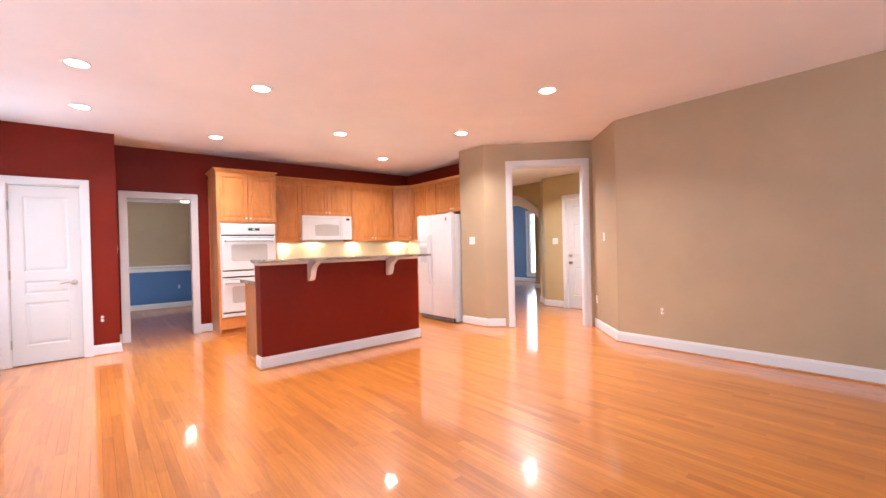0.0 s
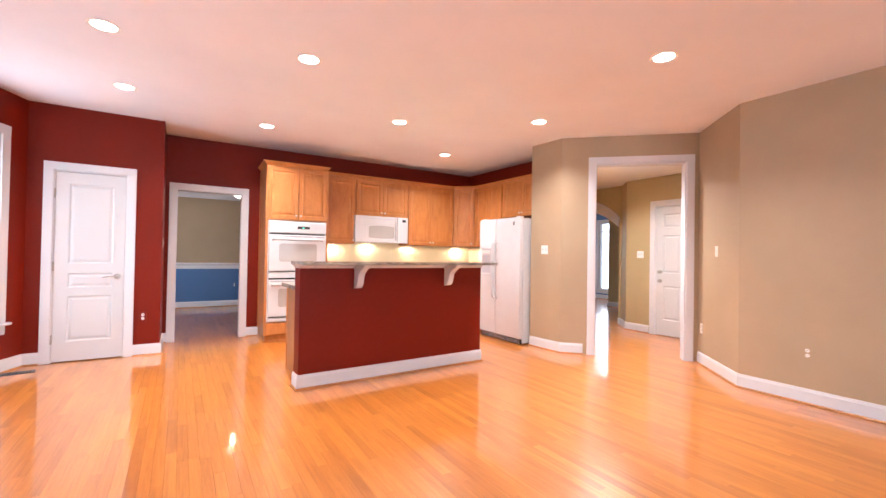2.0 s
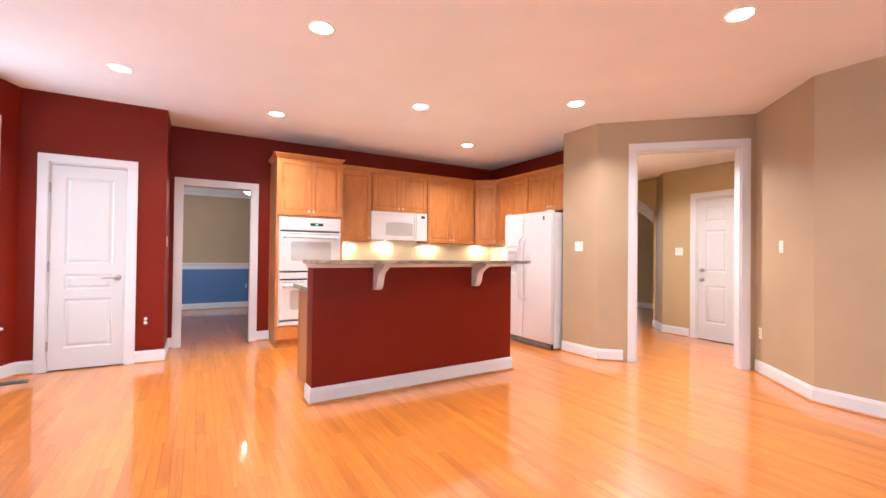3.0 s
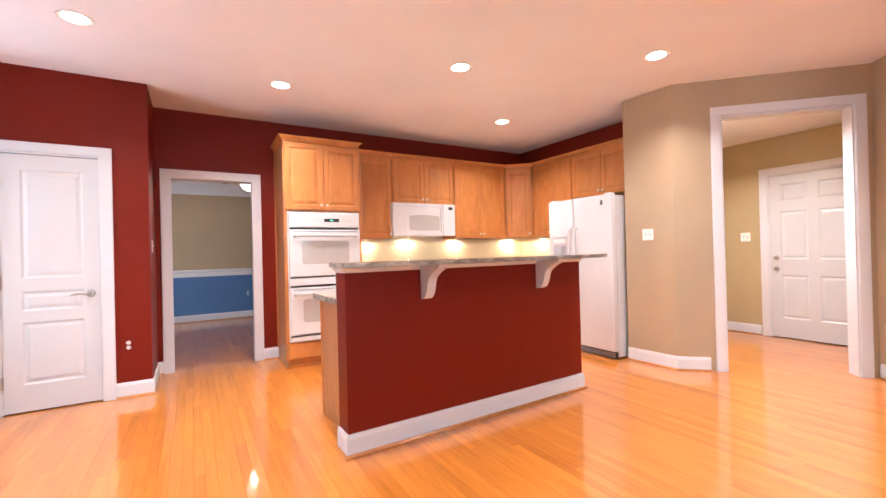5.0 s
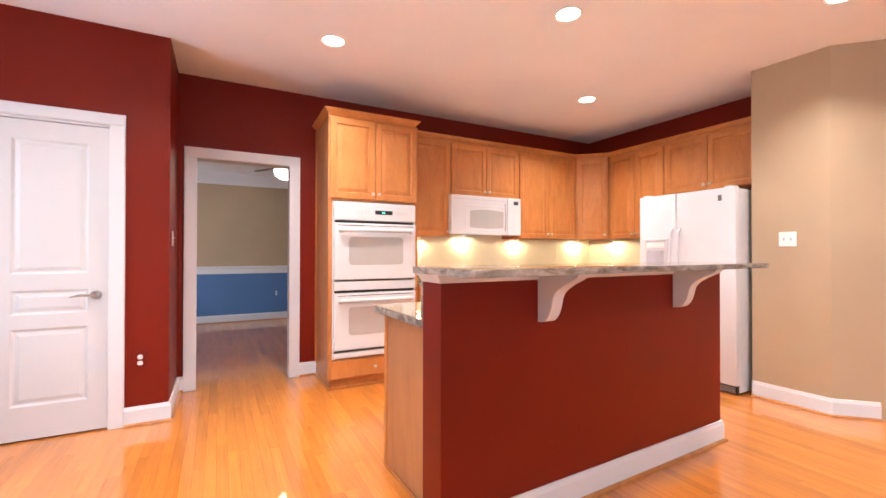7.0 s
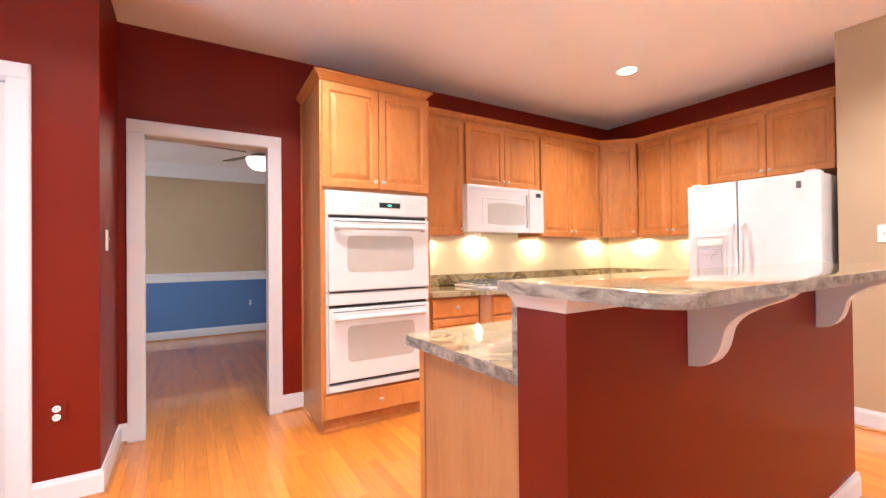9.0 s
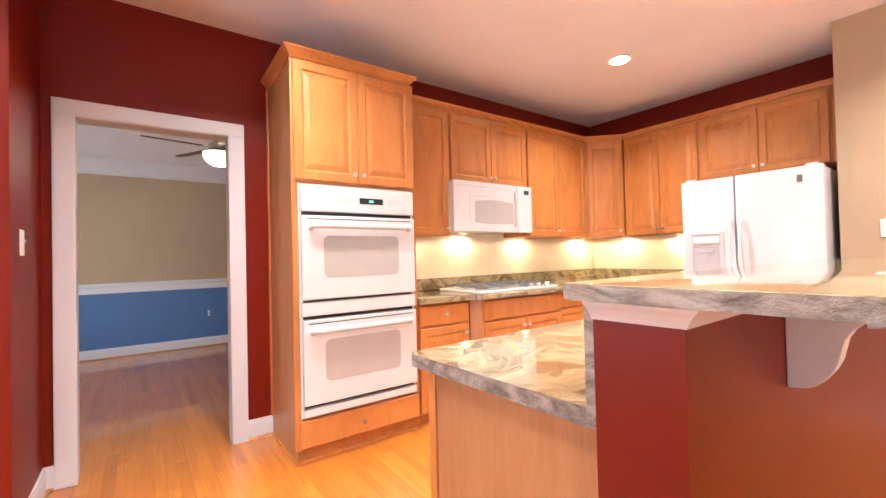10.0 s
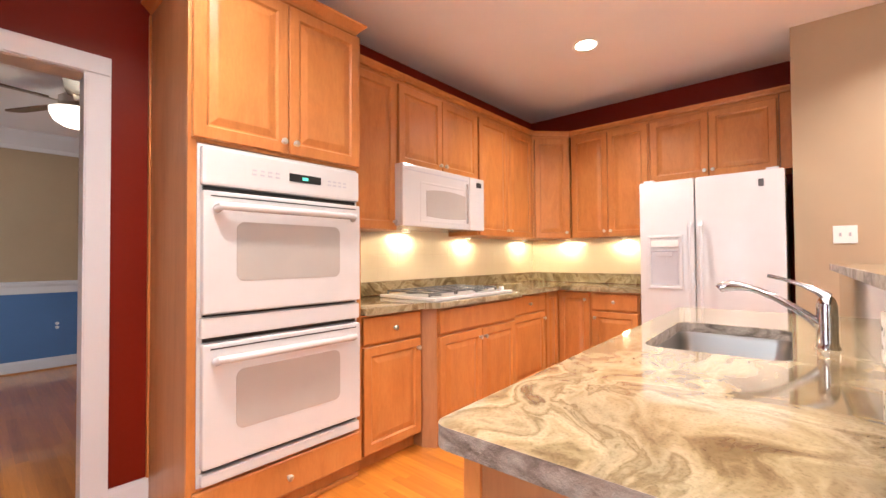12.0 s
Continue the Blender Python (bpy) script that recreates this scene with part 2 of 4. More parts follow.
def prism(pts, z0, z1, bevel=0.0):
    """A plan outline (anticlockwise) raised from z0 to z1."""
    bm = bmesh.new()
    lo = [bm.verts.new((x, y, z0)) for x, y in pts]
    hi = [bm.verts.new((x, y, z1)) for x, y in pts]
    bm.faces.new(lo[::-1])
    bm.faces.new(hi)
    n = len(pts)
    for i in range(n):
        bm.faces.new((lo[i], lo[(i + 1) % n], hi[(i + 1) % n], hi[i]))
    if bevel:
        es = [e for e in bm.edges if abs(e.verts[0].co.z - e.verts[1].co.z) < 1e-6]
        bmesh.ops.bevel(bm, geom=es, offset=bevel, segments=2, affect="EDGES", profile=0.6)
    return bm


def sweep(bm, profile, axis_pts):
    """Sweeps a profile of (out, up) along a plan path; out is to the left of the path."""
    rings = []
    n = len(axis_pts)
    for i, p in enumerate(axis_pts):
        a = Vector(axis_pts[max(i - 1, 0)])
        b = Vector(axis_pts[min(i + 1, n - 1)])
        p = Vector(p)
        if 0 < i < n - 1:
            d1, d2 = (p - a).normalized(), (b - p).normalized()
            n1, n2 = Vector((-d1.y, d1.x)), Vector((-d2.y, d2.x))
            mid = (n1 + n2).normalized()
            side = mid / max(0.2, mid.dot(n1))
        else:
            d = (b - a).normalized()
            side = Vector((-d.y, d.x))
        rings.append([bm.verts.new((p.x + side.x * o, p.y + side.y * o, u)) for o, u in profile])
    m = len(profile)
    for r, s in zip(rings, rings[1:]):
        for k in range(m):
            bm.faces.new((r[k], s[k], s[(k + 1) % m], r[(k + 1) % m]))
    bm.faces.new(rings[0])
    bm.faces.new(rings[-1][::-1])
    bmesh.ops.recalc_face_normals(bm, faces=bm.faces)
    return bm


def lathe(bm, profile, centre=(0, 0, 0), n=24, axis="Z"):
    """Turns a profile of (radius, height) round an axis."""
    def at(r, h, a):
        c, s = r * math.cos(a), r * math.sin(a)
        x, y, z = {"Z": (c, s, h), "Y": (c, h, s), "X": (h, c, s)}[axis]
        return (centre[0] + x, centre[1] + y, centre[2] + z)
    rings = []
    for r, h in profile:
        if r < 1e-6:
            rings.append([bm.verts.new(at(0, h, 0))])
        else:
            rings.append([bm.verts.new(at(r, h, 2 * math.pi * k / n)) for k in range(n)])
    for p, q in zip(rings, rings[1:]):
        for k in range(n):
            a, b = p[k % len(p)], p[(k + 1) % len(p)]
            c, d = q[(k + 1) % len(q)], q[k % len(q)]
            f = [v for i, v in enumerate((a, b, c, d)) if v not in (a, b, c, d)[:i]]
            if len(f) > 2:
                bm.faces.new(f)
    bmesh.ops.recalc_face_normals(bm, faces=bm.faces)
    return bm


def tube(bm, pts, radii, n=12):
    """A round tube along points with a radius for each."""
    rings = []
    for i, p in enumerate(pts):
        p = Vector(p)
        d = (Vector(pts[min(i + 1, len(pts) - 1)]) - Vector(pts[max(i - 1, 0)])).normalized()
        u = d.orthogonal().normalized() if i == 0 else (u - d * u.dot(d)).normalized()
        v = d.cross(u)
        r = radii[i] if isinstance(radii, (list, tuple)) else radii
        rings.append([bm.verts.new(p + (u * math.cos(a) + v * math.sin(a)) * r) for a in (2 * math.pi * k / n for k in range(n))])
    for a, b in zip(rings, rings[1:]):
        for k in range(n):
            bm.faces.new((a[k], a[(k + 1) % n], b[(k + 1) % n], b[k]))
    bm.faces.new(rings[0][::-1])
    bm.faces.new(rings[-1])
    bmesh.ops.recalc_face_normals(bm, faces=bm.faces)
    return bm


def nested(bm, x0, z0, x1, z1, loops, closed_back=None):
    """Nested rectangles in the plane of a door's face: loops of (inset, y). The last one is filled."""
    prev = None
    for ins, y in loops:
        ring = [bm.verts.new(p) for p in ((x0 + ins, y, z0 + ins), (x1 - ins, y, z0 + ins), (x1 - ins, y, z1 - ins), (x0 + ins, y, z1 - ins))]
        if prev:
            for k in range(4):
                bm.faces.new((prev[k], prev[(k + 1) % 4], ring[(k + 1) % 4], ring[k]))
        else:
            first = ring
        prev = ring
    bm.faces.new(prev)
    if closed_back is not None:
        bm.faces.new(first[::-1])
    return bm


def finish(bm, name, mat, smooth=False):
    me = bpy.data.meshes.new(name)
    bm.to_mesh(me)
    bm.free()
    me.materials.append(mat)
    if smooth:
        me.polygons.foreach_set("use_smooth", [True] * len(me.polygons))
        me.set_sharp_from_angle(angle=radians(35))
    return me


def part(name, bm, mat, parent, label="", smooth=False):
    ob = new(name, finish(bm, name, mat, smooth))
    ob.parent = parent
    return tagged(ob, label)


def thing(name, m, label, category, group="", kind=""):
    ob = new(name)
    ob.empty_display_size = 0.1
    ob.matrix_world = m
    return tagged(ob, label, category, group, kind)


def solid(name, bm, mat, label="", category="", kind="structure", smooth=False):
    return tagged(new(name, finish(bm, name, mat, smooth)), label, category, "", kind)


# ---- structure ----


def wall(name, p0, p1, mat, thick=0.12, z0=0.0, z1=CEIL, holes=(), label="", ext=(0, 0)):
    """A wall along p0 to p1 with the room on its left; holes of (start, end, bottom, top) go through."""
    d = Vector(p1) - Vector(p0)
    L = d.length
    bm = bmesh.new()
    s = -ext[0]
    for a, b, lo, hi in sorted(holes):
        box(bm, s, -thick, z0, a, 0, z1)
        if lo > z0 + 1e-4:
            box(bm, a, -thick, z0, b, 0, lo)
        if hi < z1 - 1e-4:
            box(bm, a, -thick, hi, b, 0, z1)
        s = b
    box(bm, s, -thick, z0, L + ext[1], 0, z1)
    bmesh.ops.remove_doubles(bm, verts=bm.verts, dist=1e-5)
    ob = solid(name, bm, mat, label or "painted plaster wall", "wall")
    ob.matrix_world = pose(p0[0], p0[1], 0, 0, 0, math.degrees(math.atan2(d.y, d.x)))
    return ob


BASE_PROFILE = [(0, 0), (0.016, 0), (0.016, 0.105), (0.012, 0.118), (0.010, 0.130), (0, 0.130)]
SHOE_PROFILE = [(0.0165, 0.0005), (0.032, 0.0005), (0.031, 0.008), (0.026, 0.014), (0.0165, 0.017)]


def baseboard(pts):
    ob = solid("baseboard", sweep(bmesh.new(), BASE_PROFILE, pts), TRIM, "white painted baseboard with moulded top", "baseboard")
    part("shoe_moulding", sweep(bmesh.new(), SHOE_PROFILE, pts), SHOE, ob, "stained wooden shoe moulding")


# great room and kitchen walls, room on the left of each run
DG = 22.5
nook_d = (-math.sin(radians(DG)), -math.cos(radians(DG)))
NOOK0 = (-1.01, 6.475)
NOOK1 = (NOOK0[0] + nook_d[0] * 1.6, NOOK0[1] + nook_d[1] * 1.6)
RX = 4.94
# the wall with the cased opening runs from the fridge wall to the red return
wall("wall_kitchen", (5.10, 7.14), (0.167, 7.14), RED, holes=[(5.10 - 1.098, 5.10 - 0.287, 0, 2.046)], ext=(0.12, 0), label="dark red painted kitchen wall")
wall("wall_return", (0.167, 7.14), (0.167, 6.475), RED, ext=(0.12, 0), label="dark red painted wall return")
wall("wall_closet", (0.167, 6.475), NOOK0, RED, holes=[(0.167 + 0.163, 0.167 + 0.807, 0, 2.07)], ext=(-0.12, 0), label="dark red painted wall round the white door")
wall("wall_nook", NOOK0, NOOK1, RED, holes=[(0.32, 1.32, 0.49, 2.32)], label="dark red painted wall with a window", ext=(0.0, 0))
wall("wall_left", NOOK1, (-3.1, 3.4), RED, ext=(0.05, 0.05))
wall("wall_left_2", (-3.1, 3.4), (-3.1, -4.0), TAN, holes=[(0.3, 2.5, 0.6, 2.4), (3.2, 5.4, 0.6, 2.4)])
wall("wall_rear", (-3.1, -4.0), (RX, -4.0), TAN, holes=[(1.6, 5.0, 0.55, 2.45), (5.7, 7.1, 0.55, 2.45)], ext=(0.12, 0.12))
wall("wall_right", (RX, -4.0), (RX, 2.43), TAN, label="plain tan painted wall", ext=(0, 0.0))
wall("wall_angle", (RX, 2.43), (5.62, 3.145), TAN, ext=(0, 0.12), label="tan painted angled wall")
DIAG0, DIAG1 = (5.62, 3.145), (4.485, 4.265)
DL = math.hypot(DIAG1[0] - DIAG0[0], DIAG1[1] - DIAG0[1])
wall("wall_hall_opening", DIAG0, DIAG1, TAN, holes=[(0.133, 1.183, 0, 2.405)], label="tan painted angled wall with a tall cased opening")
solid("wall_stub", prism([(4.485, 4.265), (4.5693, 4.3504), (5.22, 4.3504), (5.22, 4.78), (4.463, 4.78)], 0, CEIL), TAN, "tan painted wall end beside the refrigerator", "wall")
wall("wall_fridge", (5.10, 4.78), (5.10, 7.14), RED, label="dark red painted wall above the cabinets")

# ceilings
solid("ceiling", prism([(-3.3, -4.2), (5.0, -4.2), (5.0, 2.45), (5.7, 3.2), (5.25, 3.72), (5.25, 7.28), (-3.3, 7.28)], CEIL, CEIL + 0.1), CEILING_WHITE, "matte white painted ceiling", "ceiling")
solid("ceiling_hall", prism([(4.64, 4.30), (5.69, 3.26), (5.69, 2.6), (11.2, 2.6), (11.2, 12), (5.2, 12), (5.2, 4.4)], CEIL_LOW, CEIL_LOW + 0.1), CEILING_WHITE, "matte white painted hall ceiling", "ceiling")
solid("ceiling_dining", prism([(-2.2, 7.26), (5.1, 7.26), (5.1, 11.0), (-2.2, 11.0)], CEIL_LOW, CEIL_LOW + 0.1), CEILING_WHITE, "matte white painted dining room ceiling", "ceiling")

# hall and the blue room
wall("wall_hall_south", (5.68, 2.95), (6.95, 2.95), OLIVE, z1=CEIL_LOW)
wall("wall_hall_east", (6.85, 2.95), (6.85, 4.94), OLIVE, z1=CEIL_LOW, holes=[(0.56, 1.475, 0, 2.07)], label="olive tan painted hall wall")
wall("wall_hall_jog", (6.85, 4.94), (7.16, 5.25), OLIVE, z1=CEIL_LOW, ext=(0, 0.05), label="olive tan painted angled hall wall")
wall("wall_hall_west", (5.22, 9.0), (5.22, 4.35), OLIVE, z1=CEIL_LOW, thick=0.1)
wall("wall_hall_north", (7.16, 9.0), (5.22, 9.0), OLIVE, z1=CEIL_LOW)

# arched wall: an opening with a segmental head
ARCH_Y0, ARCH_Y1, SPRING, RISE, AX = 5.30, 7.00, 1.80, 0.34, 7.16


def arch_curve(y0, y1, spring, rise, n=16):
    w = (y1 - y0) / 2
    r = (w * w + rise * rise) / (2 * rise)
    a = math.asin(w / r)
    return [((y0 + y1) / 2 + r * math.sin(-a + 2 * a * k / n), spring + rise - r + r * math.cos(-a + 2 * a * k / n)) for k in range(n + 1)]


def arch_wall():
    bm = bmesh.new()
    box(bm, AX, 5.25, 0, AX + 0.14, ARCH_Y0, CEIL_LOW)
    box(bm, AX, ARCH_Y1, 0, AX + 0.14, 9.1, CEIL_LOW)
    cv = arch_curve(ARCH_Y0, ARCH_Y1, SPRING, RISE)
    for (ya, za), (yb, zb) in zip(cv, cv[1:]):
        v = [bm.verts.new(p) for x in (AX, AX + 0.14) for p in ((x, ya, za), (x, yb, zb), (x, yb, CEIL_LOW), (x, ya, CEIL_LOW))]
        for f in ((3, 2, 1, 0), (4, 5, 6, 7), (0, 1, 5, 4)):
            bm.faces.new([v[i] for i in f])
    bmesh.ops.recalc_face_normals(bm, faces=bm.faces)
    solid("wall_arch", bm, OLIVE, "olive tan painted wall with an arched opening", "wall")
    bm = bmesh.new()
    inner, outer = arch_curve(ARCH_Y0 + 0.004, ARCH_Y1 - 0.004, SPRING - 0.01, RISE), arch_curve(ARCH_Y0 - 0.015, ARCH_Y1 + 0.015, SPRING + 0.165, RISE + 0.04)
    rows = []
    for (ya, za), (yb, zb) in zip(inner, outer):
        rows.append([bm.verts.new(p) for p in ((AX - 0.03, ya, za), (AX - 0.03, yb, zb), (AX + 0.02, yb, zb), (AX + 0.15, ya, za))])
    for r, s in zip(rows, rows[1:]):
        for k in range(4):
            bm.faces.new((r[k], s[k], s[(k + 1) % 4], r[(k + 1) % 4]))
    bm.faces.new(rows[0])
    bm.faces.new(rows[-1][::-1])
    bmesh.ops.recalc_face_normals(bm, faces=bm.faces)
    solid("trim_arch", bm, TRIM, "white painted arch moulding", "trim")


arch_wall()
wall("wall_blue_far", (10.9, 3.9), (10.9, 11.5), BLUE, z1=CEIL_LOW, holes=[(7.98 - 3.9, 8.58 - 3.9, 0.28, 2.24)], label="deep blue painted wall with a tall window")
wall("wall_blue_partition", (9.4, 3.9), (9.4, 7.16), OLIVE, z1=CEIL_LOW, label="olive tan painted partition wall past the arch")
wall("wall_blue_north", (10.9, 11.5), (7.30, 11.5), BLUE, z1=CEIL_LOW, holes=[(0.9, 2.5, 0.6, 2.2)])
wall("wall_blue_south", (7.30, 3.9), (10.9, 3.9), BLUE, z1=CEIL_LOW)

# dining room
DY = 10.93
wall("wall_dining_upper", (5.0, DY), (-2.0, DY), TAN, z0=0.89, z1=CEIL_LOW, label="grey-tan painted dining room wall")
wall("wall_dining_lower", (5.0, DY), (-2.0, DY), BLUE, z1=0.89, label="slate blue painted wall below the chair rail")
wall("wall_dining_left", (-2.0, DY), (-2.0, 7.26), TAN, z1=CEIL_LOW, holes=[(1.0, 2.8, 0.6, 2.2)])
wall("wall_dining_right", (5.0, 7.26), (5.0, DY), TAN, z1=CEIL_LOW)
RAIL = [(0, 0.83), (0.014, 0.83), (0.016, 0.90), (0.03, 0.925), (0.03, 0.945), (0, 0.96)]
CROWN = [(0, CEIL_LOW - 0.19), (0.02, CEIL_LOW - 0.19), (0.03, CEIL_LOW - 0.15), (0.10, CEIL_LOW - 0.05), (0.13, CEIL_LOW - 0.002), (0, CEIL_LOW - 0.002)]
solid("chair_rail", sweep(bmesh.new(), RAIL, [(4.98, DY), (-1.98, DY)]), TRIM, "white painted chair rail", "trim")
solid("crown_moulding", sweep(bmesh.new(), CROWN, [(4.98, DY), (-1.98, DY)]), TRIM, "white painted crown moulding", "trim")

for run in ([(5.0, DY), (-2.0, DY)], [(0.212, 7.14), (0.167, 7.14), (0.167, 6.475), (-0.09, 6.475)], [(-0.88, 6.475), NOOK0, NOOK1], [(1.33, 7.14), (1.173, 7.14)],
            [(RX, -3.98), (RX, 2.43), (5.60, 3.125)], [(4.685, 4.0675), DIAG1, (4.463, 4.775)],
            [(6.85, 4.52), (6.85, 4.94), (7.16, 5.25), (7.16, 5.30)], [(10.9, 7.3), (10.9, 11.4)], [(9.4, 3.95), (9.4, 7.16), (9.52, 7.16)]):
    baseboard(run)


def casing_frame(name, w, h, depth, label, face=0.09, lap=0.006):
    """A door casing with a mitred look round an opening w wide and h high, and its jamb lining; local x along the wall, y into it."""
    top = thing(name, Matrix(), label, "door frame", "", "structure")
    prof = 0.022
    for nm, x0, x1, z0, z1 in (("casing_side", -face, lap, 0, h - lap + 0.006), ("casing_side", w - lap, w + face, 0, h - lap + 0.006), ("casing_head", -face, w + face, h - lap + 0.006, h + face)):
        bm = B(x0, -prof, z0, x1, 0, z1)
        bmesh.ops.bevel(bm, geom=[e for e in bm.edges if e.verts[0].co.y < -0.01 and e.verts[1].co.y < -0.01], offset=0.006, segments=2, affect="EDGES")
        part(nm, bm, TRIM, top)
    bm = bmesh.new()
    box(bm, 0.001, 0, 0, 0.018, depth, h - 0.001)
    part("jamb", bm, TRIM, top)
    bm = bmesh.new()
    box(bm, w - 0.018, 0, 0, w - 0.001, depth, h - 0.001)
    part("jamb", bm, TRIM, top)
    part("head_jamb", B(0.018, 0, h - 0.018, w - 0.018, depth, h - 0.001), TRIM, top)
    return top


f1 = casing_frame("door_frame_dining", 0.811, 2.046, 0.13, "white painted door casing round the dining room opening", 0.075, 0.022)
f1.matrix_world = pose(0.287, 7.139, 0)
f2 = casing_frame("door_frame_closet", 0.644, 2.07, 0.12, "white painted door casing in the red wall", 0.074, 0.010)
f2.matrix_world = pose(-0.807, 6.474, 0)
f3 = casing_frame("door_frame_hall", 1.05, 2.405, 0.13, "tall white painted casing round the hall opening", 0.083)
ang = math.degrees(math.atan2(DIAG0[1] - DIAG1[1], DIAG0[0] - DIAG1[0]))
ux, uy = math.cos(radians(ang)), math.sin(radians(ang))
f3.matrix_world = pose(DIAG1[0] + ux * (DL - 1.183) - uy * -0.001, DIAG1[1] + uy * (DL - 1.183) - ux * 0.001, 0, 0, 0, ang)
f4 = casing_frame("door_frame_garage", 0.915, 2.07, 0.12, "white painted casing round the hall door", 0.08)
f4.matrix_world = pose(6.849, 4.425, 0, 0, 0, -90)


def panel_door(name, w, h, panels, label, lever=None, knobs=None, hinge_x=None):
    """A white moulded door leaf: local x along its width, face at y = 0."""
    top = thing(name, Matrix(), label, "door", "", "structure")
    bm = bmesh.new()
    xs = sorted({0, w, *[p[0] for p in panels], *[p[2] for p in panels]})
    zs = sorted({0, h, *[p[1] for p in panels], *[p[3] for p in panels]})
    for xa, xb in zip(xs, xs[1:]):
        for za, zb in zip(zs, zs[1:]):
            mx, mz = (xa + xb) / 2, (za + zb) / 2
            if any(p[0] < mx < p[2] and p[1] < mz < p[3] for p in panels):
                continue
            bm.faces.new([bm.verts.new(q) for q in ((xa, 0, za), (xb, 0, za), (xb, 0, zb), (xa, 0, zb))])
    for p in panels:
        nested(bm, *p, [(0, 0), (0.014, 0.008), (0.022, 0.008), (0.045, 0.002)])
    ring = [(0, 0), (w, 0), (w, h), (0, h)]
    for (xa, za), (xb, zb) in zip(ring, ring[1:] + ring[:1]):
        bm.faces.new([bm.verts.new(q) for q in ((xb, 0, zb), (xa, 0, za), (xa, 0.04, za), (xb, 0.04, zb))])
    bm.faces.new([bm.verts.new(q) for q in ((0, 0.04, 0), (0, 0.04, h), (w, 0.04, h), (w, 0.04, 0))])
    bmesh.ops.remove_doubles(bm, verts=bm.verts, dist=1e-5)
    bmesh.ops.recalc_face_normals(bm, faces=bm.faces)
    part("leaf", bm, DOOR_WHITE, top)
    if lever:
        lx, lz, way = lever
        h_ = part("door_handle", lathe(bmesh.new(), [(0, -0.012), (0.024, -0.011), (0.031, -0.004), (0.032, 0)], (lx, 0, lz), 20, "Y"), DARK_NICKEL, top, "satin nickel lever handle", True)
        bm = tube(bmesh.new(), [(lx, 0, lz), (lx, -0.045, lz), (lx + way * 0.01, -0.052, lz), (lx + way * 0.05, -0.054, lz + 0.004), (lx + way * 0.09, -0.05, lz + 0.002), (lx + way * 0.125, -0.046, lz - 0.008)], [0.011, 0.011, 0.011, 0.0095, 0.0085, 0.006])
        part("lever", bm, DARK_NICKEL, h_, "", True)
    for kx, kz in knobs or ():
        part("door_knob", lathe(bmesh.new(), [(0, -0.055), (0.02, -0.052), (0.026, -0.04), (0.02, -0.026), (0.011, -0.018), (0.012, -0.01), (0.03, -0.006), (0.031, 0)], (kx, 0, kz), 18, "Y"), DARK_NICKEL, top, "satin nickel knob", True)
    for hz in ((0.24, 1.02, 1.8) if hinge_x is not None else ()):
        part("hinge", lathe(bmesh.new(), [(0, -0.05), (0.008, -0.05), (0.009, -0.045), (0.009, 0.045), (0.008, 0.05), (0, 0.05)], (hinge_x, -0.006, hz), 10, "Z"), DARK_NICKEL, top, "", True)
    return top


PW = 0.604
d1 = panel_door("door_closet", PW, 2.035, [(0.115, 1.05, PW - 0.105, 1.915), (0.115, 0.79, PW - 0.105, 0.945), (0.115, 0.21, PW - 0.105, 0.70)], "closed white moulded three-panel door", (PW - 0.065, 0.905, -1), None, -0.003)
d1.matrix_world = pose(-0.787, 6.482, 0.012)
GW = 0.915 - 0.04
gp = []
for a, b in ((0.11, GW / 2 - 0.05), (GW / 2 + 0.05, GW - 0.11)):
    gp += [(a, 1.70, b, 1.92), (a, 0.98, b, 1.58), (a, 0.24, b, 0.78)]
d2 = panel_door("door_garage", GW, 2.035, gp, "closed white six-panel door in the hall", None, [(0.065, 0.86), (0.065, 1.0)])
d2.matrix_world = pose(6.857, 4.405, 0.012, 0, 0, -90)


def window(name, w, h, label, grid=(1, 2), stool=True):
    """A sash window in an opening w by h; local x along the wall, y outwards, z from the sill."""
    top = thing(name, Matrix(), label, "window", "", "structure")
    for nm, b in (("casing", (-0.09, -0.02, 0, 0, 0, h)), ("casing", (w, -0.02, 0, w + 0.09, 0, h)), ("casing_head", (-0.09, -0.022, h, w + 0.09, 0, h + 0.09)),
                  ("window_frame", (0.001, 0.0, 0.001, 0.03, 0.11, h - 0.001)), ("window_frame", (w - 0.03, 0.0, 0.001, w - 0.001, 0.11, h - 0.001)),
                  ("window_frame", (0.03, 0.0, h - 0.03, w - 0.03, 0.11, h - 0.001)), ("window_frame", (0.03, 0.0, 0.001, w - 0.03, 0.11, 0.03))):
        part(nm, B(*b), TRIM, top)
    if stool:
        part("window_sill", B(-0.12, -0.055, -0.025, w + 0.12, 0.0, 0.0, 0.006), TRIM, top)
        part("apron", B(-0.09, -0.016, -0.115, w + 0.09, 0.0, -0.026), TRIM, top)
    nx, nz = grid
    for k in range(1, nx):
        part("mullion", B(w * k / nx - 0.018, 0.04, 0.03, w * k / nx + 0.018, 0.08, h - 0.03), TRIM, top)
    for k in range(1, nz):
        part("sash_rail", B(0.03, 0.038, h * k / nz - 0.022, w - 0.03, 0.082, h * k / nz + 0.022), TRIM, top)
    pane = part("pane", B(0.03, 0.058, 0.03, w - 0.03, 0.062, h - 0.03), glass, top)
    pane.visible_shadow = False
    return top


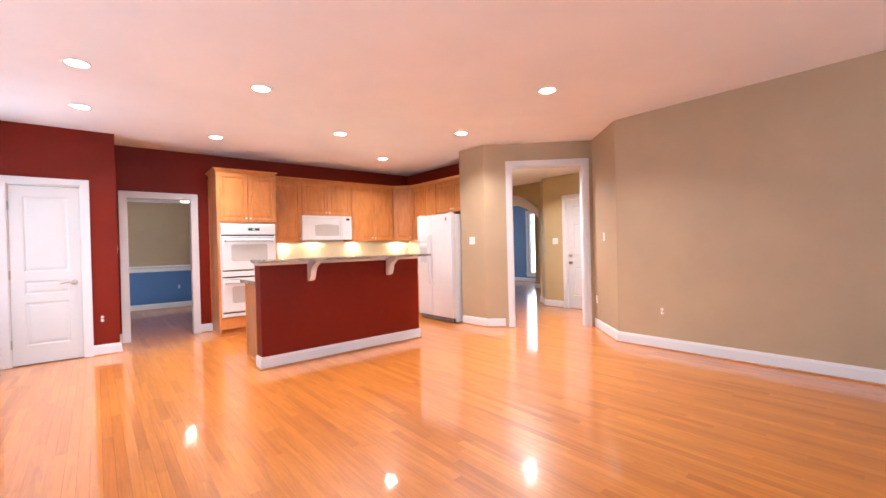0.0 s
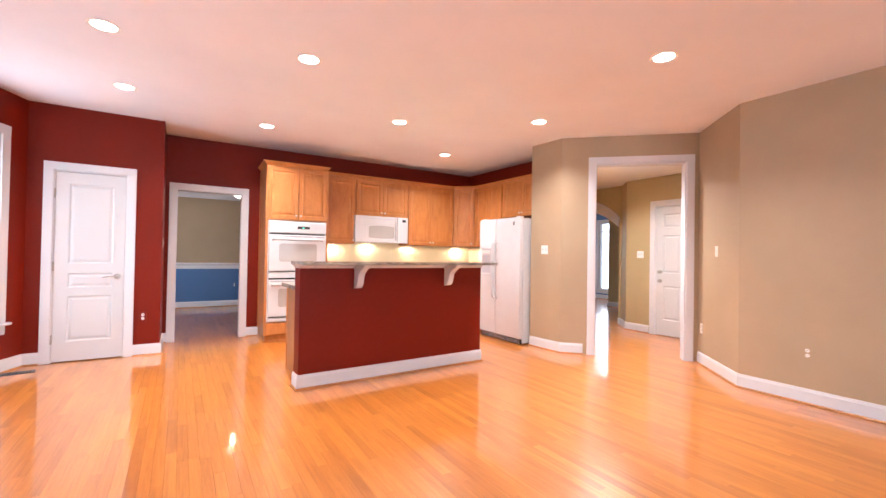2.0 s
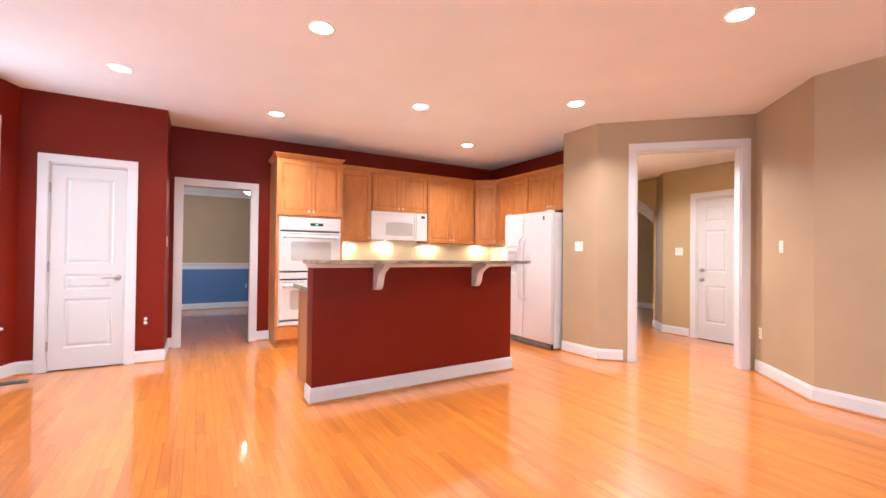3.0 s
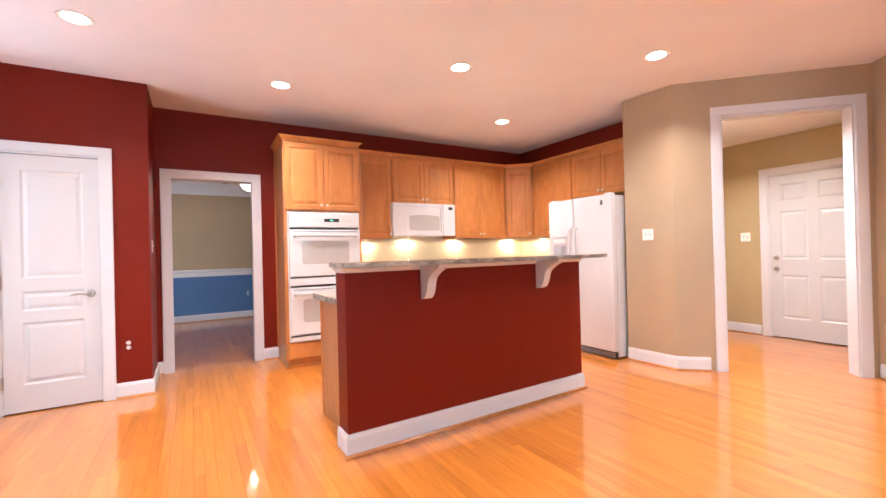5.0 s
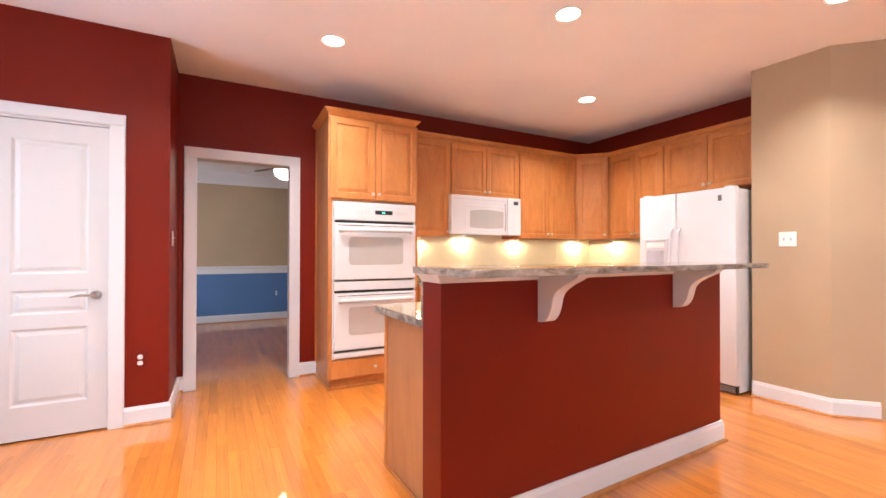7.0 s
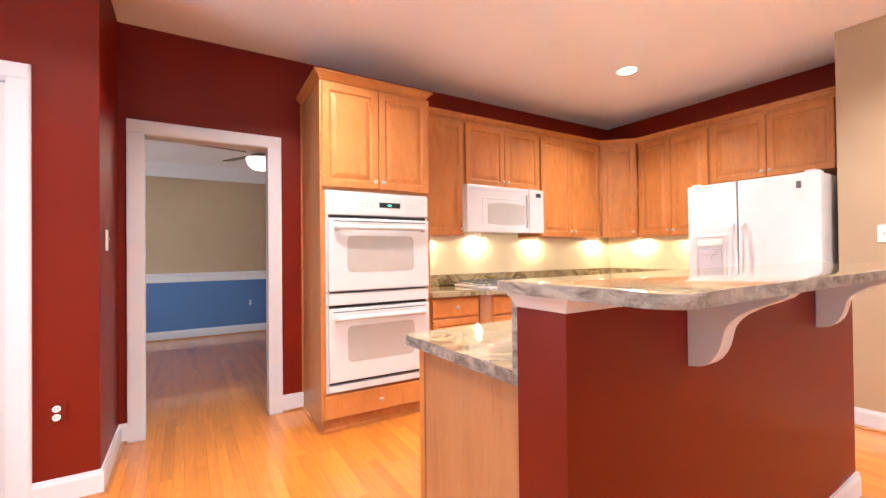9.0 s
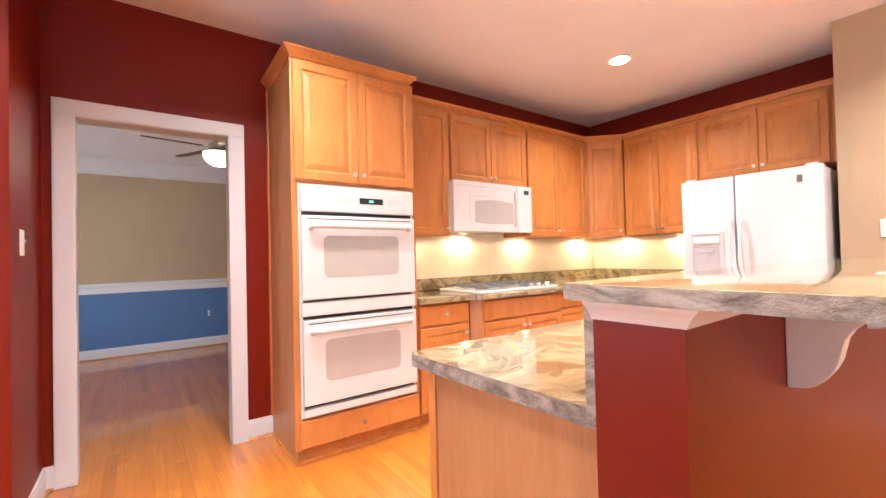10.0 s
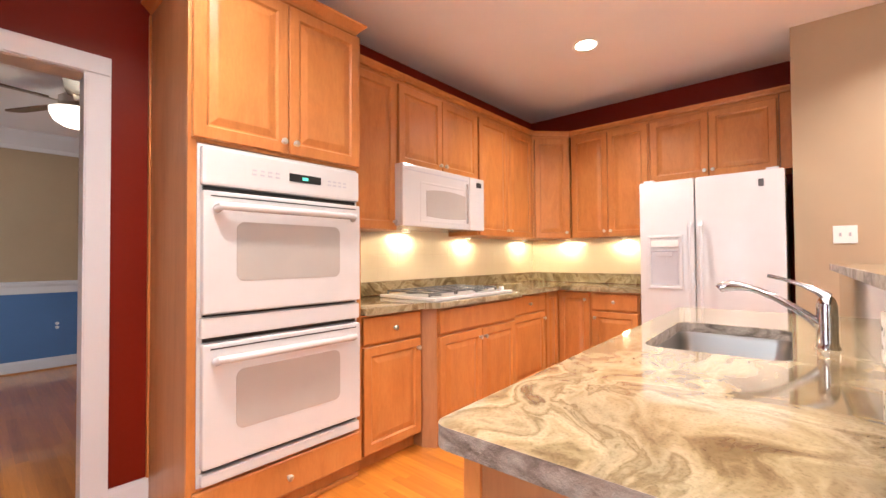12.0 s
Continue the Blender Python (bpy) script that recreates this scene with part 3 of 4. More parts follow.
w1 = window("window_1", 1.0, 1.83, "tall unseen white double-hung window, added for the rear fill in the red wall")
wdir = math.degrees(math.atan2(-nook_d[1], -nook_d[0]))
w1.matrix_world = pose(NOOK0[0] + nook_d[0] * 1.32, NOOK0[1] + nook_d[1] * 1.32, 0.49, 0, 0, wdir)
w2 = window("window_2", 0.6, 1.96, "tall narrow window in the blue room", (1, 1))
part("transom", B(0.03, 0.038, 1.68, 0.57, 0.082, 1.72), TRIM, w2)
w2.matrix_world = pose(10.9, 8.58, 0.28, 0, 0, -90)
# unseen rear windows, added where the fill lamps stand
w3 = window("window_3", 3.4, 1.9, "unseen wide white triple window, added for the rear fill", (3, 2))
w3.matrix_world = pose(1.9, -4.0, 0.55, 0, 0, 180)
w4 = window("window_4", 1.4, 1.9, "unseen white double-hung window, added for the rear fill", (1, 2))
w4.matrix_world = pose(4.0, -4.0, 0.55, 0, 0, 180)
w5 = window("window_5", 2.2, 1.8, "white double window", (2, 2))
w5.matrix_world = pose(-3.1, 0.9, 0.6, 0, 0, 90)
w8 = copy_thing(w5, pose(-3.1, -2.0, 0.6, 0, 0, 90))
w6 = window("window_6", 1.8, 1.6, "white double window in the dining room", (2, 2))
w6.matrix_world = pose(-2.0, 8.13, 0.6, 0, 0, 90)
# unseen north window, added for the blue room fill lamp
w7 = window("window_7", 1.6, 1.6, "unseen white double window, added for the blue room fill", (2, 2))
w7.matrix_world = pose(8.4, 11.5, 0.6)

# walls that close the closet and the dining room's south side
solid("wall_closet_side", B(-1.17, 6.60, 0, -1.05, 7.139, CEIL), TAN, "plain closet wall", "wall")
solid("wall_dining_south", B(-2.12, 7.14, 0, 0.046, 7.258, CEIL), TAN, "plain dining room wall", "wall")
# dark strip laid so the gap under the door reads dark
solid("closet_floor_strip", B(-0.95, 6.53, 0.0005, 0.0, 6.60, 0.004), SUBFLOOR, "dark strip behind the closed door, darkening the gap under it", "threshold")
# added glowing boxes that make the view through the windows overexposed white
for nm, bx in (("backdrop", (12.4, 5.0, -0.29, 12.5, 11.0, 5.0)), ("backdrop_2", (-58.2, -40, -0.29, -58.0, 60, 40))):
    solid(nm, B(*bx), BACKGLOW, "glowing backdrop for the overexposed view outside the windows", "backdrop")
# the ground outside, to the horizon
solid("ground", B(-300, -300, -0.6, 300, 300, -0.3), GRASS, "green lawn outside the windows", "ground")

# ---- kitchen cabinets ----
DOOR_LOOPS = [(0, 0.02), (0, 0.004), (0.004, 0), (0.050, 0), (0.054, 0.004), (0.058, 0.009), (0.064, 0.010), (0.092, 0.0025), (0.098, 0.0015)]
DRAWER_LOOPS = [(0, 0.02), (0, 0.005), (0.006, 0.001), (0.012, 0)]
KNOB = [(0, -0.028), (0.010, -0.027), (0.0155, -0.021), (0.0145, -0.016), (0.0065, -0.011), (0.006, -0.003), (0.009, 0)]


def front(parent, name, x0, z0, x1, z1, loops, knob=None):
    d = part(name, nested(bmesh.new(), x0, z0, x1, z1, loops, True), MAPLE, parent)
    if knob:
        part("knob", lathe(bmesh.new(), KNOB, (knob[0], 0, knob[1]), 16, "Y"), NICKEL, d, "small satin nickel knob", True)
    return d


def cabinet(name, m, w, d, z0, z1, fronts, label, group, toe=0.0):
    """A cabinet unit: local x to the right, y into the wall; door faces at y = 0."""
    top = thing(name, m, label, "cabinet", group)
    body = bmesh.new()
    box(body, 0.0005, 0.021, z0 + toe, w - 0.0005, d, z1, 0.0015)
    if toe:
        box(body, 0.0005, 0.085, z0, w - 0.0005, d, z0 + toe)
    part("body", body, MAPLE, top)
    for kind, x0, a, x1, b, knob in fronts:
        front(top, kind, x0, a, x1, b, DRAWER_LOOPS if kind == "drawer_front" else DOOR_LOOPS, knob)
    return top


UP, LOW = "wall cabinets", "base cabinets"
UZ0, UZ1 = 1.372, 2.40
g = 0.003
BY, FY = 7.139, 6.785


def doors(w, z0, z1, n, low_knob=True, edge=0.012, single_side=1):
    """One or two doors that fill a cabinet front, with knobs by the meeting edge."""
    kz = z0 + 0.055 if low_knob else z1 - 0.06
    if n == 2:
        return [("door", edge, z0 + g, w / 2 - 0.002, z1 - g, (w / 2 - 0.03, kz)), ("door", w / 2 + 0.002, z0 + g, w - edge, z1 - g, (w / 2 + 0.03, kz))]
    return [("door", edge, z0 + g, w - edge, z1 - g, ((w - edge - 0.028) if single_side > 0 else (edge + 0.028), kz))]


cabinet("wall_cabinet", pose(2.162, FY, 0), 0.498, BY - FY, UZ0, UZ1, doors(0.498, UZ0, UZ1 - 0.02, 1), "honey maple wall cabinet with one raised-panel door", UP)
cabinet("wall_cabinet", pose(2.662, FY, 0), 0.915, BY - FY, 1.822, UZ1, doors(0.915, 1.822, UZ1 - 0.02, 2), "short honey maple cabinet above the white microwave", UP)
cabinet("wall_cabinet", pose(3.58, FY, 0), 0.915, BY - FY, UZ0, UZ1, doors(0.915, UZ0, UZ1 - 0.02, 2), "honey maple wall cabinet with two raised-panel doors", UP)
# diagonal corner unit
CX, CY = 4.495, FY
RXF = 4.765
dw = (RXF - CX) * math.sqrt(2)
corner = thing("corner_cabinet", pose(CX, CY, 0, 0, 0, -45), "honey maple diagonal corner wall cabinet", "cabinet", UP)
inv = pose(CX, CY, 0, 0, 0, -45).inverted()
outline = [inv @ Vector((x, y, 0)) for x, y in ((CX + 0.016, CY + 0.016), (RXF + 0.016, CY - (RXF - CX) + 0.016), (5.099, CY - (RXF - CX) + 0.001), (5.099, BY), (CX + 0.001, BY))]
part("body", prism([(p.x, p.y) for p in outline], UZ0, UZ1), MAPLE, corner)
for fr in doors(dw, UZ0, UZ1 - 0.02, 1, True, 0.02):
    front(corner, *fr[:5], DOOR_LOOPS, fr[5])
RY0 = CY - (RXF - CX)
right_m = lambda y: pose(RXF, y, 0, 0, 0, -90)
cabinet("wall_cabinet", right_m(RY0 - 0.001), RY0 - 5.775, 5.099 - RXF, UZ0, UZ1, doors(RY0 - 5.775, UZ0, UZ1 - 0.02, 2), "honey maple wall cabinet with two raised-panel doors", UP)
cabinet("wall_cabinet", right_m(5.773), 5.773 - 4.86, 5.099 - RXF, 1.835, UZ1, doors(5.773 - 4.86, 1.835, UZ1 - 0.02, 2), "short honey maple cabinet above the white refrigerator", UP)
cabinet("cabinet_filler", right_m(4.858), 0.073, 5.099 - RXF, 1.835, UZ1, [], "narrow honey maple filler beside the fridge cabinet", UP)

CORNICE = [(0.0, UZ1 + 0.001), (-0.002, UZ1 + 0.012), (0.010, UZ1 + 0.016), (0.014, UZ1 + 0.03), (0.030, UZ1 + 0.042), (0.034, UZ1 + 0.052), (-0.02, UZ1 + 0.052), (-0.02, UZ1 + 0.001)]
crown_run = [(RXF + 0.02, 4.79), (RXF + 0.02, RY0 + 0.0085), (CX + 0.0085, CY + 0.02), (2.165, CY + 0.02)]
tagged(new("crown_moulding_run", finish(sweep(bmesh.new(), CORNICE, crown_run), "crown_moulding_run", MAPLE)), "honey maple crown moulding along the wall cabinets", "moulding")

# tall oven cabinet with the double oven
TX0, TX1, TY = 1.30, 2.158, 6.52
tall = thing("oven_cabinet", pose(TX0, TY, 0), "tall honey maple cabinet that holds the double oven", "cabinet")
tw, td = TX1 - TX0, BY - TY
part("left_side", B(0.036, 0.041, 0.0, 0.045, td, UZ1), MAPLE, tall)
part("face_stile", B(0.012, 0.0215, 0.09, 0.045, 0.0405, UZ1, 0.001), MAPLE, tall)
part("scribe_moulding", B(0.020, td - 0.022, 0.131, 0.0298, td - 0.001, UZ1 - 0.01, 0.003), MAPLE, tall)
part("right_side", B(tw - 0.03, 0.021, 0.09, tw, td, UZ1), MAPLE, tall)
part("upper_box", B(0.0452, 0.021, 1.66, tw - 0.0302, td, UZ1), MAPLE, tall)
part("lower_box", B(0.0452, 0.021, 0.09, tw - 0.0302, td, 0.272), MAPLE, tall)
part("back_panel", B(0.0452, 0.32, 0.2722, tw - 0.0302, td, 1.6598), MAPLE, tall)
part("toe_kick", B(0.0452, 0.06, 0.0, tw, td, 0.0898), MAPLE, tall)
part("side_panel", B(0.030, 0.041, 0.0, 0.0355, td - 0.001, UZ1, 0.001), MAPLE_PANEL, tall, "pale maple veneer side panel")
part("toe_moulding", B(0.0452, 0.044, 0.0, tw, 0.0595, 0.022, 0.005), MAPLE, tall)
part("side_shoe", B(0.016, 0.036, 0.0, 0.0295, td - 0.03, 0.02, 0.004), MAPLE, tall)
for fr in doors(tw - 0.02, 1.672, UZ1 - 0.015, 2, True, 0.012):
    front(tall, fr[0], fr[1] + 0.012, fr[2], fr[3] + 0.012, fr[4], DOOR_LOOPS, (fr[5][0] + 0.012, fr[5][1]))
front(tall, "drawer_front", 0.03, 0.10, tw - 0.012, 0.262, DRAWER_LOOPS, (tw / 2, 0.18))
TALLCROWN = [(0.0, UZ1 - 0.004), (0.006, UZ1 + 0.0), (0.012, UZ1 + 0.012), (0.034, UZ1 + 0.034), (0.046, UZ1 + 0.044), (0.046, UZ1 + 0.054), (-0.02, UZ1 + 0.054), (-0.02, UZ1 - 0.004)]
part("crown", sweep(bmesh.new(), TALLCROWN, [(tw - 0.032, td - 0.36), (tw - 0.032, 0.021), (0.018, 0.021), (0.034, td)]), MAPLE, tall)

ox0, ox1, ow = 0.052, 0.82, 0.768
oven = thing("double_oven", pose(TX0 + ox0, TY - 0.006, 0), "white enamel double wall oven with grey glass doors", "oven")
part("chassis", B(0.012, 0.0285, 0.282, ow - 0.012, 0.30, 1.635), BLACK, oven, "dark oven chassis")
part("flange", B(-0.0065, 0.0215, 0.274, ow + 0.0065, 0.028, 1.655), ENAMEL, oven, "white mounting flange")
# black strips over the flange paint the shade between doors and panels
for ga, gb_ in ((1.463, 1.483), (0.952, 0.9585), (0.850, 0.867), (0.334, 0.341)):
    part("gap_shade", B(0.012, 0.012, ga, ow - 0.012, 0.0213, gb_), BLACK, oven, "black strip for the shade in an oven gap")
cp = part("control_panel", B(0.0, -0.012, 1.484, ow, 0.027, 1.642, 0.012), ENAMEL, oven)
part("display", B(0.37, -0.0145, 1.545, 0.535, -0.0125, 1.582), BLACK, cp, "black display strip")
part("clock_digits", B(0.435, -0.0155, 1.556, 0.465, -0.0146, 1.570), CLOCK, cp, "green clock digits")
for k in range(8):
    kx = (0.20, 0.235, 0.27, 0.305, 0.575, 0.605, 0.635, 0.665)[k]
    for kz in (1.548, 1.566):
        part("button", B(kx, -0.0135, kz, kx + 0.018, -0.0121, kz + 0.008), GREY_PLASTIC, cp)


def oven_door(z0, z1):
    d = part("door", B(0.003, -0.022, z0, ow - 0.003, 0.020, z1 - 0.012, 0.007), ENAMEL, oven)
    hgt = z1 - z0
    bm = bmesh.new()
    lo, hi = z0 + hgt * 0.25, z0 + hgt * 0.74
    pts = []
    for cx, cz, a0 in ((ow - 0.165, hi - 0.035, 0), (0.165, hi - 0.035, 90), (0.165, lo + 0.035, 180), (ow - 0.165, lo + 0.035, 270)):
        pts += [(cx + 0.035 * math.cos(radians(a0 + 15 * k)), cz + 0.035 * math.sin(radians(a0 + 15 * k))) for k in range(7)]
    lo_r = [bm.verts.new((x, -0.0238, z)) for x, z in pts]
    hi_r = [bm.verts.new((x, -0.0205, z)) for x, z in pts]
    bm.faces.new(lo_r)
    for k in range(len(pts)):
        bm.faces.new((lo_r[k], hi_r[k], hi_r[(k + 1) % len(pts)], lo_r[(k + 1) % len(pts)]))
    bmesh.ops.recalc_face_normals(bm, faces=bm.faces)
    part("window", bm, GREY_GLASS, d, "grey tinted oven glass")
    hz = z1 - 0.075
    bm = tube(bmesh.new(), [(0.05, -0.021, hz - 0.012), (0.06, -0.048, hz), (0.09, -0.060, hz), (ow - 0.09, -0.060, hz), (ow - 0.06, -0.048, hz), (ow - 0.05, -0.021, hz - 0.012)], [0.016, 0.017, 0.0165, 0.0165, 0.017, 0.016], 14)
    part("handle", bm, ENAMEL, d, "white tubular handle", True)
    part("top_vent", B(0.03, -0.0235, z1 - 0.036, ow - 0.03, -0.0215, z1 - 0.031), BLACK, d, "black vent slot")
    return d


oven_door(0.965, 1.474)
part("middle_trim", B(0.0, -0.012, 0.868, ow, 0.027, 0.948, 0.008), ENAMEL, oven)
oven_door(0.352, 0.858)
part("bottom_trim", B(0.003, -0.012, 0.284, ow - 0.003, 0.027, 0.330, 0.006), ENAMEL, oven)

# microwave under the short cabinet
mw = thing("microwave", pose(2.628, 6.705, 1.398), "white over-range microwave with a grey window", "microwave")
mww, mwh = 0.912, 0.421
part("body", B(0.004, 0.03, 0.004, mww - 0.004, 7.138 - 6.705, mwh, 0.004), ENAMEL, mw)
md = part("door", B(0.0, 0.0, 0.0, mww * 0.79, 0.029, mwh, 0.012), ENAMEL, mw)
bm = bmesh.new()
rows = []
for k in range(11):
    u = k / 10
    arch_h = 0.018 * (1 - (2 * u - 1) ** 2)
    rows.append([(0.225 + u * 0.44, 0.078 - arch_h * 0.6), (0.225 + u * 0.44, 0.255 + arch_h)])
lo = [bm.verts.new((x, -0.003, z)) for (x, z), _ in rows]
hi = [bm.verts.new((x, -0.003, z)) for _, (x, z) in rows]
for k in range(10):
    bm.faces.new((lo[k], lo[k + 1], hi[k + 1], hi[k]))
bmesh.ops.recalc_face_normals(bm, faces=bm.faces)
for f_ in bm.faces:
    if f_.normal.y > 0:
        f_.normal_flip()
bmesh.ops.solidify(bm, geom=list(bm.faces), thickness=0.004)
bmesh.ops.recalc_face_normals(bm, faces=bm.faces)
part("window", bm, GREY_GLASS, md, "grey microwave window")
part("window_surround", nested(bmesh.new(), 0.165, 0.035, 0.665, 0.315, [(0, 0.0005), (0.0, -0.0012), (0.004, -0.0024), (0.012, -0.0024), (0.016, -0.0006)], True), ENAMEL, md, "moulded white surround")
part("handle", tube(bmesh.new(), [(mww * 0.755, 0.0, 0.05), (mww * 0.755, -0.012, 0.065), (mww * 0.757, -0.015, 0.20), (mww * 0.755, -0.012, 0.34), (mww * 0.755, 0.0, 0.355)], 0.008, 10), ENAMEL, md, "white bar handle", True)
mc = part("control_panel", B(mww * 0.793, 0.0, 0.0, mww, 0.029, mwh, 0.010), ENAMEL, mw)
part("display", B(mww * 0.885, -0.002, 0.345, mww * 0.955, 0.001, 0.385), BLACK, mc, "small black display")
for r in range(6):
    for c in range(3):
        part("button", B(mww * 0.825 + c * 0.045, -0.0012, 0.06 + r * 0.042, mww * 0.825 + c * 0.045 + 0.03, 0.001, 0.078 + r * 0.042), ENAMEL, mc)
part("vent_grille", B(0.02, -0.0015, mwh - 0.045, mww * 0.76, 0.001, mwh - 0.038), GREY_PLASTIC, md)

# base cabinets along the back wall
BF, BZ1 = 6.53, 0.868


def drawer_base(m, w, d, label, side=1):
    fr = [("drawer_front", 0.012, 0.705, w - 0.012, BZ1 - 0.012, (w / 2, 0.78)), ("door", 0.012, 0.105, w - 0.012, 0.690, ((w - 0.045) if side > 0 else 0.045, 0.632))]
    return cabinet("base_cabinet", m, w, d, 0.0, BZ1, fr, label, LOW, 0.09)


drawer_base(pose(2.160, BF, 0), 0.468, BY - BF, "honey maple base cabinet with a drawer and a door")
CF = 6.44
cook = cabinet("cooktop_cabinet", pose(2.684, CF, 0), 0.906, BY - CF, 0.0, BZ1, [("drawer_front", 0.012, 0.705, 0.894, BZ1 - 0.012, None)] + doors(0.906, 0.105, 0.690, 2, False), "honey maple cooktop cabinet that stands forward", LOW, 0.09)
for x0, x1 in ((2.630, 2.682), (3.592, 3.646)):
    pts = [(x0, BF + 0.012), (x1, CF + 0.022), (x1, BY - 0.3), (x0, BY - 0.3)] if x0 < 3 else [(x0, CF + 0.022), (x1, BF + 0.012), (x1, BY - 0.3), (x0, BY - 0.3)]
    pil = thing("cabinet_pilaster", pose(x0, CF, 0), "pale maple angled filler beside the cooktop cabinet", "cabinet filler", LOW)
    part("panel", prism([(x - x0, y - CF) for x, y in pts], 0.0, BZ1), MAPLE_PANEL, pil)
drawer_base(pose(3.648, BF, 0), 0.60, BY - BF, "honey maple base cabinet with a drawer and a door")
RB = 4.50
cab = thing("corner_base_cabinet", pose(4.25, BF, 0), "honey maple corner base cabinet with a folding door", "cabinet", LOW)
part("body", prism([(0.0005, 0.021), (RB - 4.25 + 0.021, 0.021), (RB - 4.25 + 0.021, 6.222 - BF), (5.098 - 4.25, 6.222 - BF), (5.098 - 4.25, BY - BF), (0.0005, BY - BF)], 0.09, BZ1), MAPLE, cab)
part("toe_kick", prism([(0.0005, 0.085), (RB - 4.25 + 0.085, 0.085), (RB - 4.25 + 0.085, 6.222 - BF), (5.098 - 4.25, 6.222 - BF), (5.098 - 4.25, BY - BF), (0.0005, BY - BF)], 0.0, 0.09), MAPLE, cab)
front(cab, "door", 0.01, 0.105, RB - 4.25 - 0.003, BZ1 - 0.012, DOOR_LOOPS)
fd = thing("corner_base_door", pose(RB, BF - 0.003, 0, 0, 0, -90), "narrow honey maple raised-panel corner door", "cabinet door", LOW)
front(fd, "door", 0.0, 0.105, 0.295, BZ1 - 0.012, DOOR_LOOPS, (0.262, 0.79))
drawer_base(pose(RB, 6.22, 0, 0, 0, -90), 0.425, 5.098 - RB, "honey maple base cabinet with a drawer and a door", -1)

# granite worktop and its low upstand
CZ0, CZ1 = 0.870, 0.908
wt = [(2.163, 6.495), (2.60, 6.495), (2.655, 6.405), (3.615, 6.405), (3.672, 6.495), (4.462, 6.495), (4.462, 5.745), (5.098, 5.745), (5.098, BY), (2.163, BY)]
tagged(new("worktop", finish(prism(wt, CZ0, CZ1, 0.006), "worktop", GRANITE, True)), "swirled cream and brown polished granite worktop", "worktop")
tagged(new("granite_upstand", finish(prism([(2.163, 7.118), (5.078, 7.118), (5.078, 5.745), (5.0975, 5.745), (5.0975, BY), (2.163, BY)], CZ1 + 0.0005, CZ1 + 0.10, 0.003), "granite_upstand", GRANITE)), "low granite upstand behind the worktop", "upstand")

# cooktop
hob = thing("gas_cooktop", pose(2.665, 6.455, CZ1 + 0.0005), "white enamel gas cooktop with grey iron grates", "cooktop")
part("tray", B(0, 0, 0, 0.90, 0.53, 0.022, 0.007), ENAMEL, hob)
for k in range(5):
    bx, by = ((0.17, 0.15), (0.17, 0.38), (0.42, 0.27), (0.65, 0.15), (0.65, 0.38))[k]
    part("burner", lathe(bmesh.new(), [(0.045, 0.012), (0.045, 0.020), (0.032, 0.022), (0.030, 0.030), (0, 0.031)], (bx, by, 0.010), 20), IRON, hob, "grey burner cap", True)
for gx0, gx1 in ((0.03, 0.30), (0.305, 0.535), (0.54, 0.79)):
    bm = bmesh.new()
    gc = (gx0 + gx1) / 2
    for a in (gx0, gx1 - 0.012):
        box(bm, a + 0.002, 0.075, 0.042, a + 0.010, 0.49, 0.051)
    for b in (0.075, 0.27, 0.480):
        box(bm, gx0 + 0.010, b, 0.042, gx1 - 0.010, b + 0.008, 0.0505)
    box(bm, gc - 0.004, 0.083, 0.0425, gc + 0.004, 0.480, 0.050)
    for a in (gx0, gx1 - 0.012):
        for b in (0.077, 0.476):
            box(bm, a + 0.001, b, 0.0221, a + 0.011, b + 0.010, 0.0421)
    part("grate", bm, IRON, hob, "grey cast-iron grate")
for k in range(5):
    part("control_knob", lathe(bmesh.new(), [(0.021, 0.012), (0.019, 0.034), (0.016, 0.037), (0, 0.037)], (0.845, 0.07 + k * 0.097, 0.010), 16), ENAMEL, hob, "white round control knob", True)

# refrigerator
fr = thing("refrigerator", pose(4.288, 5.722, 0, 0, 0, -90), "white side-by-side refrigerator with a water dispenser", "refrigerator")
FW, FH = 0.905, 1.765
split = 0.385
part("body", B(0.006, 0.075, 0.02, FW - 0.006, 0.755, FH - 0.012, 0.006), FRIDGE_WHITE, fr)
part("kick_grille", B(0.015, 0.05, 0.008, FW - 0.015, 0.074, 0.075), BLACK, fr, "black kick grille")
for k in range(6):
    part("grille_slat", B(0.03, 0.046, 0.016 + k * 0.009, FW - 0.03, 0.0495, 0.020 + k * 0.009), GREY_PLASTIC, fr)
ld = part("door", B(0.0, 0.0, 0.085, split - 0.003, 0.068, FH, 0.014), FRIDGE_WHITE, fr, "", True)
rd = part("door", B(split + 0.003, 0.0, 0.085, FW, 0.068, FH, 0.014), FRIDGE_WHITE, fr, "", True)
for nm, x0, x1 in (("hinge_cover", 0.03, 0.10), ("hinge_cover", FW - 0.10, FW - 0.03)):
    part(nm, B(x0, 0.02, FH - 0.010, x1, 0.10, FH + 0.016, 0.006), FRIDGE_WHITE, fr)
part("handle", tube(bmesh.new(), [(split - 0.03, 0.0, 0.60), (split - 0.03, -0.04, 0.63), (split - 0.028, -0.055, 1.0), (split - 0.03, -0.04, 1.40), (split - 0.03, 0.0, 1.43)], [0.013, 0.012, 0.011, 0.012, 0.013], 10), FRIDGE_WHITE, ld, "white bowed handle", True)
part("handle", tube(bmesh.new(), [(split + 0.04, 0.0, 0.60), (split + 0.04, -0.04, 0.63), (split + 0.042, -0.055, 1.0), (split + 0.04, -0.04, 1.40), (split + 0.04, 0.0, 1.43)], [0.013, 0.012, 0.011, 0.012, 0.013], 10), FRIDGE_WHITE, rd, "white bowed handle", True)
